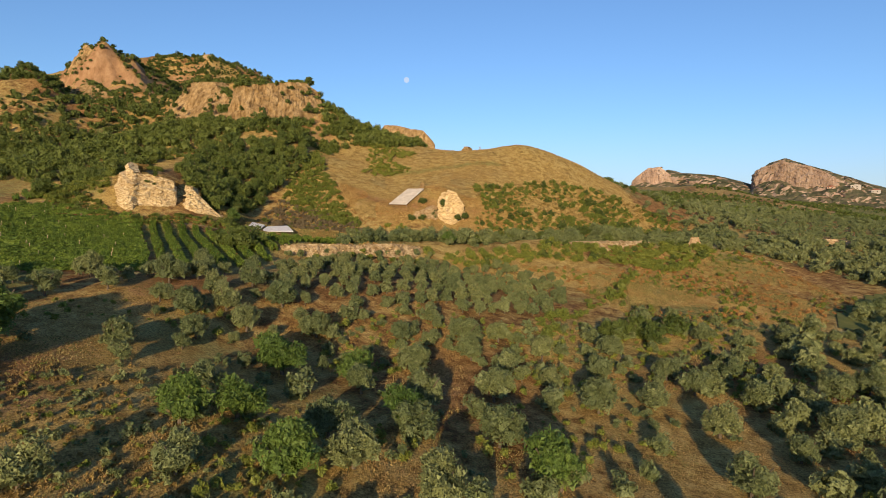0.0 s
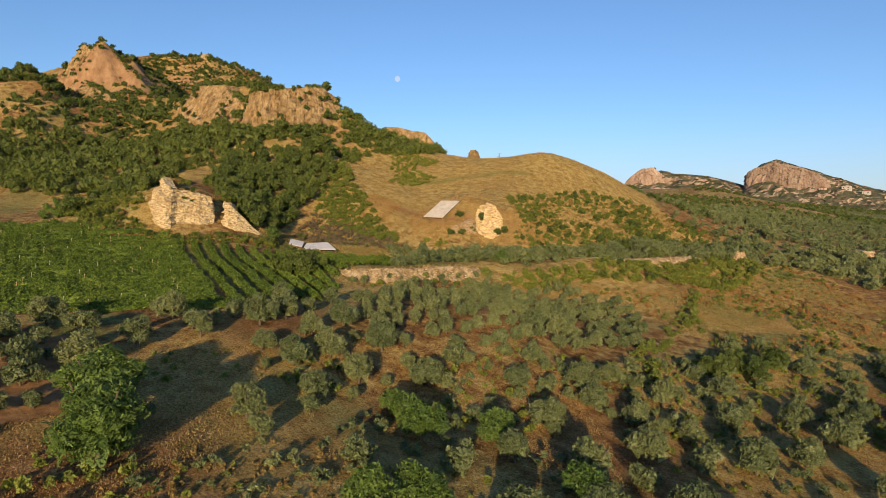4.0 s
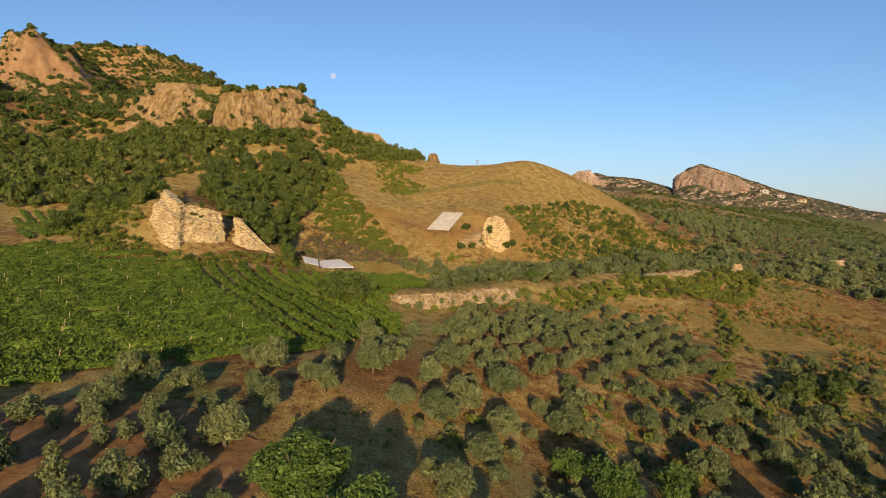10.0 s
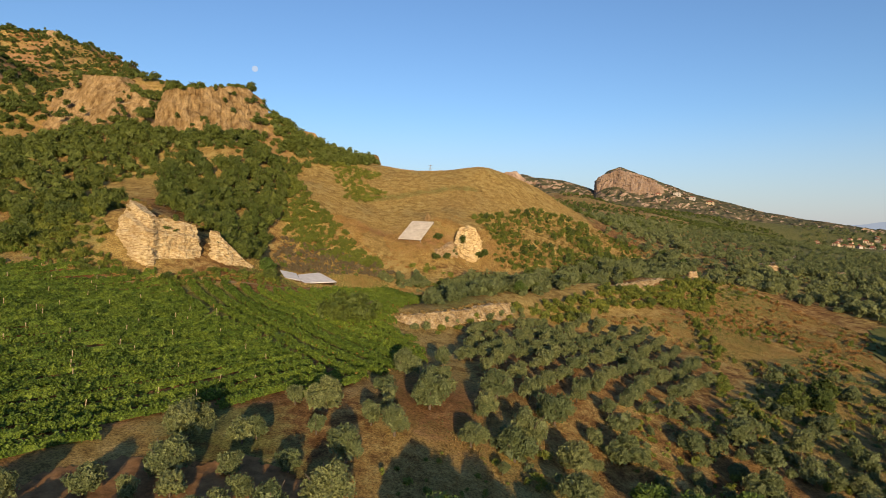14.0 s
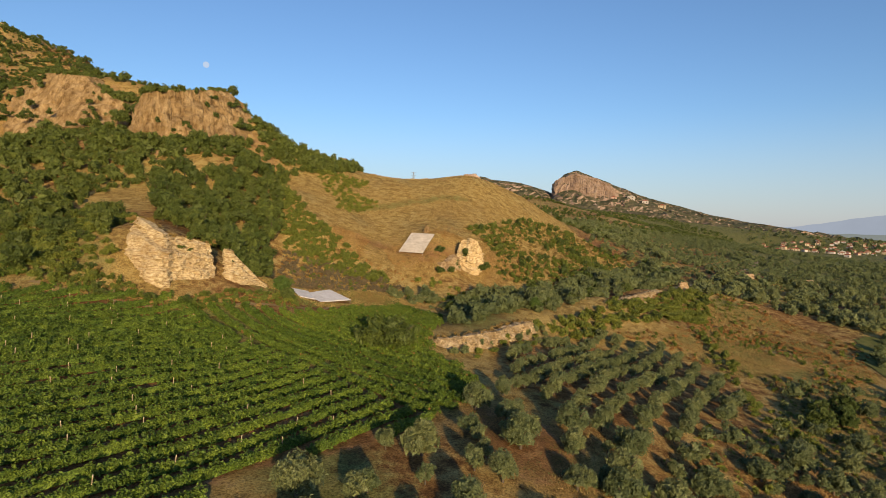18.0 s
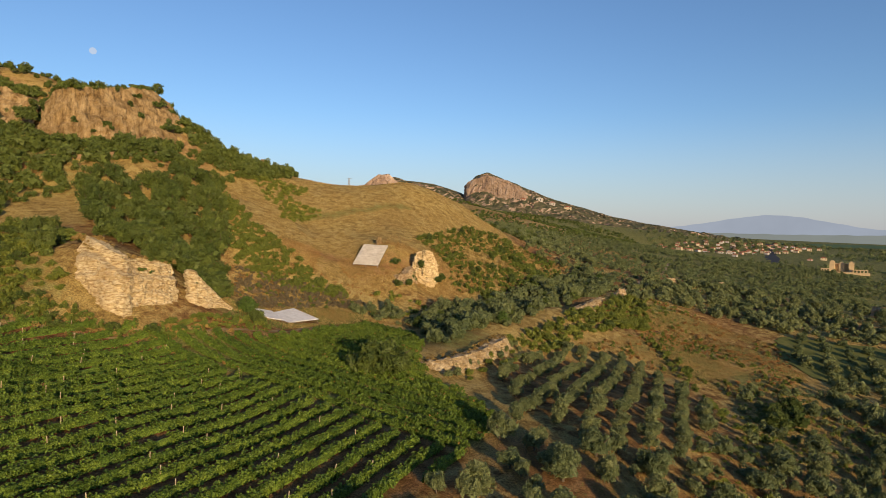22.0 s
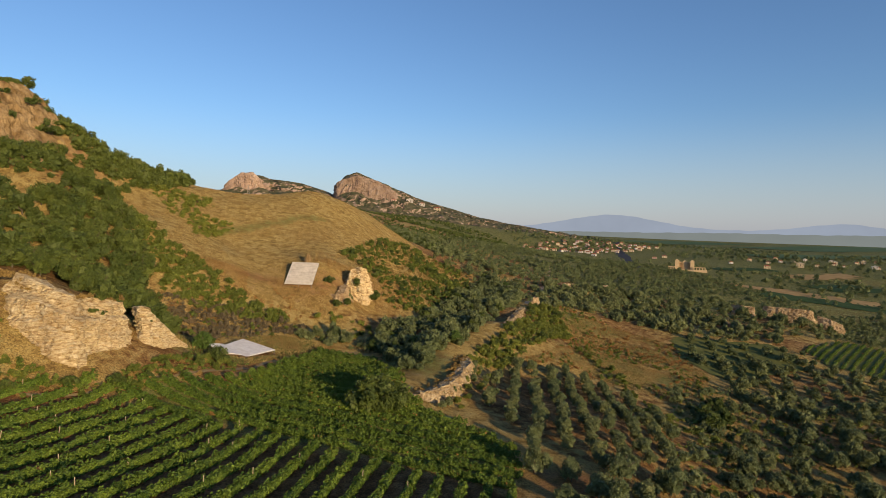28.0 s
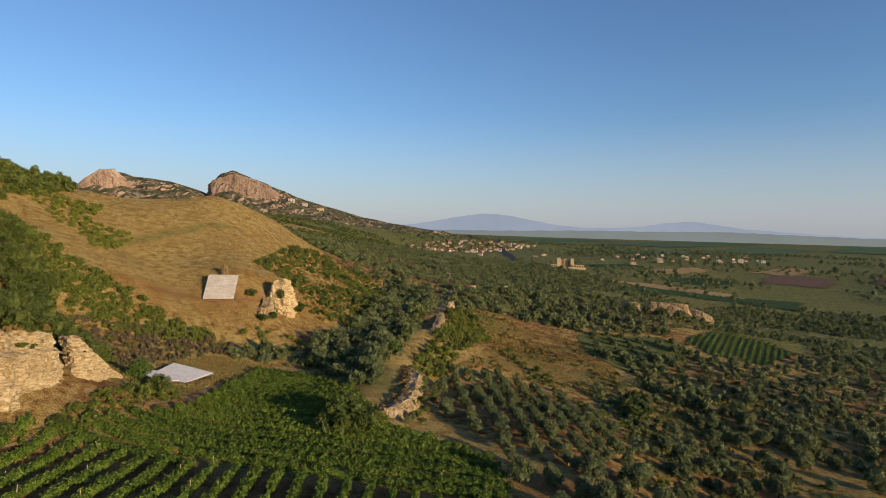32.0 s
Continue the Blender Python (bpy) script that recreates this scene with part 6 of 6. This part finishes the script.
def house(seed, w, d, h, wall_mat, pitched, label):
    rng = random.Random(seed)
    root = tagged(new("house"), label, "house", "houses of the town")
    bm = bmesh.new()
    box(bm, -w / 2, w / 2, -d / 2, d / 2, -2, h)
    part("wall", bm, wall_mat, root)
    bm = bmesh.new()
    if pitched:
        e, o = 0.5, h + min(w, d) * 0.28
        low = [bm.verts.new((x, y, h)) for x, y in ((-w / 2 - e, -d / 2 - e), (w / 2 + e, -d / 2 - e), (w / 2 + e, d / 2 + e), (-w / 2 - e, d / 2 + e))]
        k = max(0.0, (w - d) / 2)
        r = [bm.verts.new((-k - 0.2, 0, o)), bm.verts.new((k + 0.2, 0, o))]
        for f in ((low[0], low[1], r[1], r[0]), (low[1], low[2], r[1]), (low[2], low[3], r[0], r[1]), (low[3], low[0], r[0]), low[::-1]):
            bm.faces.new(f)
        part("roof", bm, roof_tile, root, "red tiled roof")
    else:
        box(bm, -w / 2 - 0.3, w / 2 + 0.3, -d / 2 - 0.3, d / 2 + 0.3, h, h + 0.35)
        box(bm, -w * 0.15, w * 0.15, -d * 0.15, d * 0.15, h + 0.35, h + 1.8)
        part("roof", bm, roof_flat, root, "flat concrete roof")
    storeys = max(1, int(h / 3))
    for s in range(storeys):
        for sx in (-0.28, 0.28) if w < 13 else (-0.34, 0, 0.34):
            bm = bmesh.new()
            box(bm, sx * w - 0.7, sx * w + 0.7, -d / 2 - 0.08, -d / 2 + 0.1, s * 3 + 1.0, s * 3 + 2.5)
            part("window", bm, glass, root)
        bm = bmesh.new()
        box(bm, -w / 2 - 0.08, -w / 2 + 0.1, -0.7, 0.7, s * 3 + 1.0, s * 3 + 2.5)
        part("window", bm, glass, root)
    root.location = (0, 0, -900)
    return root


KINDS = [house(1, 10, 8, 4.5, walls[0], True, "white house with a red tiled roof"), house(2, 12, 9, 6, walls[1], True, "cream house with a red tiled roof"),
         house(3, 9, 8, 3.6, walls[2], True, "low pinkish house with a red tiled roof"), house(4, 11, 10, 7, walls[0], False, "white flat-roofed house of two storeys"),
         house(5, 14, 10, 9.5, walls[1], False, "yellowish flat-roofed block of three storeys"), house(6, 16, 9, 4, walls[3], True, "long grey barn with a tiled roof")]
MODELS += KINDS


def settle(spots, kinds, seed, size=0.5):
    rng = np.random.default_rng(seed)
    for x, y in spots:
        ob = copy_thing(kinds[int(rng.integers(len(kinds)))], pose(x, y, gz(x, y) - 0.1, 0, 0, rng.normal(-35, 14)))
        ob.scale = (size, size, size * rng.uniform(0.85, 1.15))


settle(scatter([(252, 650), (310, 596), (360, 660), (440, 720), (560, 830), (500, 880), (390, 840), (290, 780)], 15, 90), KINDS[:3] + KINDS[:2], 91)
settle(scatter([(456, 524), (600, 640), (700, 600), (900, 640), (800, 540), (700, 500), (540, 500)], 30, 94), KINDS[:2] + KINDS[:5], 95, 0.42)
settle([(330, 640), (352, 655), (300, 560), (380, 560), (410, 585)], KINDS[:4], 96)
for x, y, z, k in WHITE_HOUSES:
    copy_thing(KINDS[k], pose(x, y, z, 0, 0, -20))
for x, y, k in ((531, 498, 4), (470, 480, 1), (640, 500, 3), (690, 505, 4), (730, 500, 3)):
    copy_thing(KINDS[k], pose(x, y, gz(x, y) - 0.1, 0, 0, -40)).scale = (0.55, 0.55, 0.55)


def bath_hall():
    """Restored two-storey facade of an ancient bath, with open bays, on a walled court."""
    root = tagged(new("bath_ruin"), "restored ancient stone bath hall with two tiers of open bays", "ruin")

    def bay_wall(x0, x1, y, h, tiers, bays, name):
        bm = bmesh.new()
        wbay = (x1 - x0) / bays
        for t in range(tiers):
            z0, hh = t * h / tiers, h / tiers
            for k in range(bays + 1):
                x = x0 + k * wbay
                box(bm, x - wbay * 0.17, x + wbay * 0.17, y - 0.8, y + 0.8, z0, z0 + hh * 0.8)
            box(bm, x0 - 0.5, x1 + 0.5, y - 0.9, y + 0.9, z0 + hh * 0.8, z0 + hh)
        part(name, bm, ruin_stone, root)

    bay_wall(-9, 9, 8, 12, 2, 3, "facade")
    bay_wall(-22, -13, -2, 5.0, 1, 3, "wing")
    bay_wall(13, 28, -2, 5.0, 1, 4, "wing")
    for x, tall in ((-10.5, 14.5), (0.0, 13.0), (10.5, 13.8)):
        bm = bmesh.new()
        box(bm, x - 2.8, x + 2.8, 1 if x else 6, 9, -1, tall)
        box(bm, x - 1.6, x + 1.2, 2 if x else 7, 8, tall, tall + 1.1)
        part("pier", bm, ruin_stone, root)
    bm = bmesh.new()
    box(bm, -26, 31, -10, -9, -2, 1.6)
    part("court_wall", bm, ruin_stone, root)
    bm = bmesh.new()
    box(bm, -12, 12, 9.5, 13, -1, 11)
    part("rear_wall", bm, ruin_stone, root)
    root.matrix_basis = pose(312, 402, gz(312, 402) - 0.3, 0, 0, -36)
    root.scale = (0.62, 0.62, 0.62)


bath_hall()


def broken_wall():
    root = tagged(new("city_wall_ruin"), "tall broken stretch of ancient brick and rubble wall among olives", "ruin")
    face_mass("wall_piece", [(166, 158, -11), (168, 152, -11), (172, 148, -11), (174, 150, -11)], [(167, 158, -4.5), (168.4, 153, -4.2), (172, 149.4, -4.6), (173.5, 151, -5)], 40, 20, rubble, 0.5, 0.6, 0.7, 0, (0, 3, -2)).parent = root
    face_mass("wall_piece", [(176, 150, -11), (176.4, 146, -11), (188, 134, -11), (191, 134, -11), (192, 137, -11)], [(177, 150, -4.2), (177.2, 147, -4), (188, 136, -4.2), (190, 135.5, -5), (191, 137.5, -6)], 70, 24, rubble, 0.5, 0.6, 0.7, 0, (0, 3, -2)).parent = root
    face_mass("wall_piece", [(192, 136, -12), (195, 130, -12), (199, 128, -12)], [(193, 136.5, -7), (195.5, 132, -8), (199, 129.5, -10)], 30, 12, rubble, 0.5, 0.6, 0.6, 0, (0, 2, -1)).parent = root


broken_wall()
row_spots = [(124 + k * 5.6, 180 - k * 4.9) for k in range(11)]
spread(OLIVES, row_spots, 97, 1.15, 1.4)
spread(OLIVES, [(112 + k * 6, 146 - k * 4.4) for k in range(8)], 98, 0.9, 1.1)


def stub_wall(name, x, y, r, h, seed, label):
    """A low lump of old masonry standing on the ground."""
    root = tagged(new(name), label, "ruin")
    z = gz(x, y)
    a = [(x + r * math.cos(t), y + r * 0.7 * math.sin(t), z - 0.4) for t in np.radians([200, 240, 280, 320, 350])]
    c = [(x + 0.7 * r * math.cos(t), y + 0.5 * r * math.sin(t) + 0.3, z + h * s) for t, s in zip(np.radians([200, 240, 280, 320, 350]), (0.6, 1.0, 0.9, 1.0, 0.5))]
    face_mass("lump", a, c, 26, 12, rubble, 0.3, 0.8, 0.4, 0, (0, r * 0.8, -0.5)).parent = root


stub_wall("masonry_stub", 60.5, 132, 2.2, 2.6, 1, "stub of old masonry beside the dirt track")
stub_wall("masonry_stub", 97, 186, 3.6, 1.6, 2, "low pale foundation stones among olives")
stub_wall("masonry_stub", 101, 189, 3.0, 1.3, 3, "low pale foundation stones among olives")
stub_wall("masonry_stub", 128, 206, 3.0, 1.8, 4, "low pale foundation stones among olives")


def mast():
    root = tagged(new("lattice_mast"), "distant grey steel lattice mast on the skyline", "pylon")
    h = 6.5
    for sx, sy in ((-1, -1), (1, -1), (1, 1), (-1, 1)):
        bm = bmesh.new()
        limb(bm, (sx * 0.7, sy * 0.7, -1), (sx * 0.15, sy * 0.15, h), 0.07, 0.05, 5)
        part("leg", bm, steel, root)
    bm = bmesh.new()
    for k in range(6):
        a, c = 0.7 - 0.55 * k / 6, 0.7 - 0.55 * (k + 1) / 6
        za, zc = h * k / 6, h * (k + 1) / 6
        limb(bm, (-a, -a, za), (c, -c, zc), 0.04, 0.04, 4)
        limb(bm, (a, -a, za), (-c, -c, zc), 0.04, 0.04, 4)
    part("bracing", bm, steel, root)
    for z in (5.0, 6.3):
        bm = bmesh.new()
        limb(bm, (-1.2, 0, z), (1.2, 0, z), 0.06, 0.06, 5)
        part("cross_arm", bm, steel, root)
    root.location = (-51, 195, gz(-51, 195) - 0.2)


mast()
for k in MODELS:
    for o in (*k.children_recursive, k):
        bpy.data.objects.remove(o)
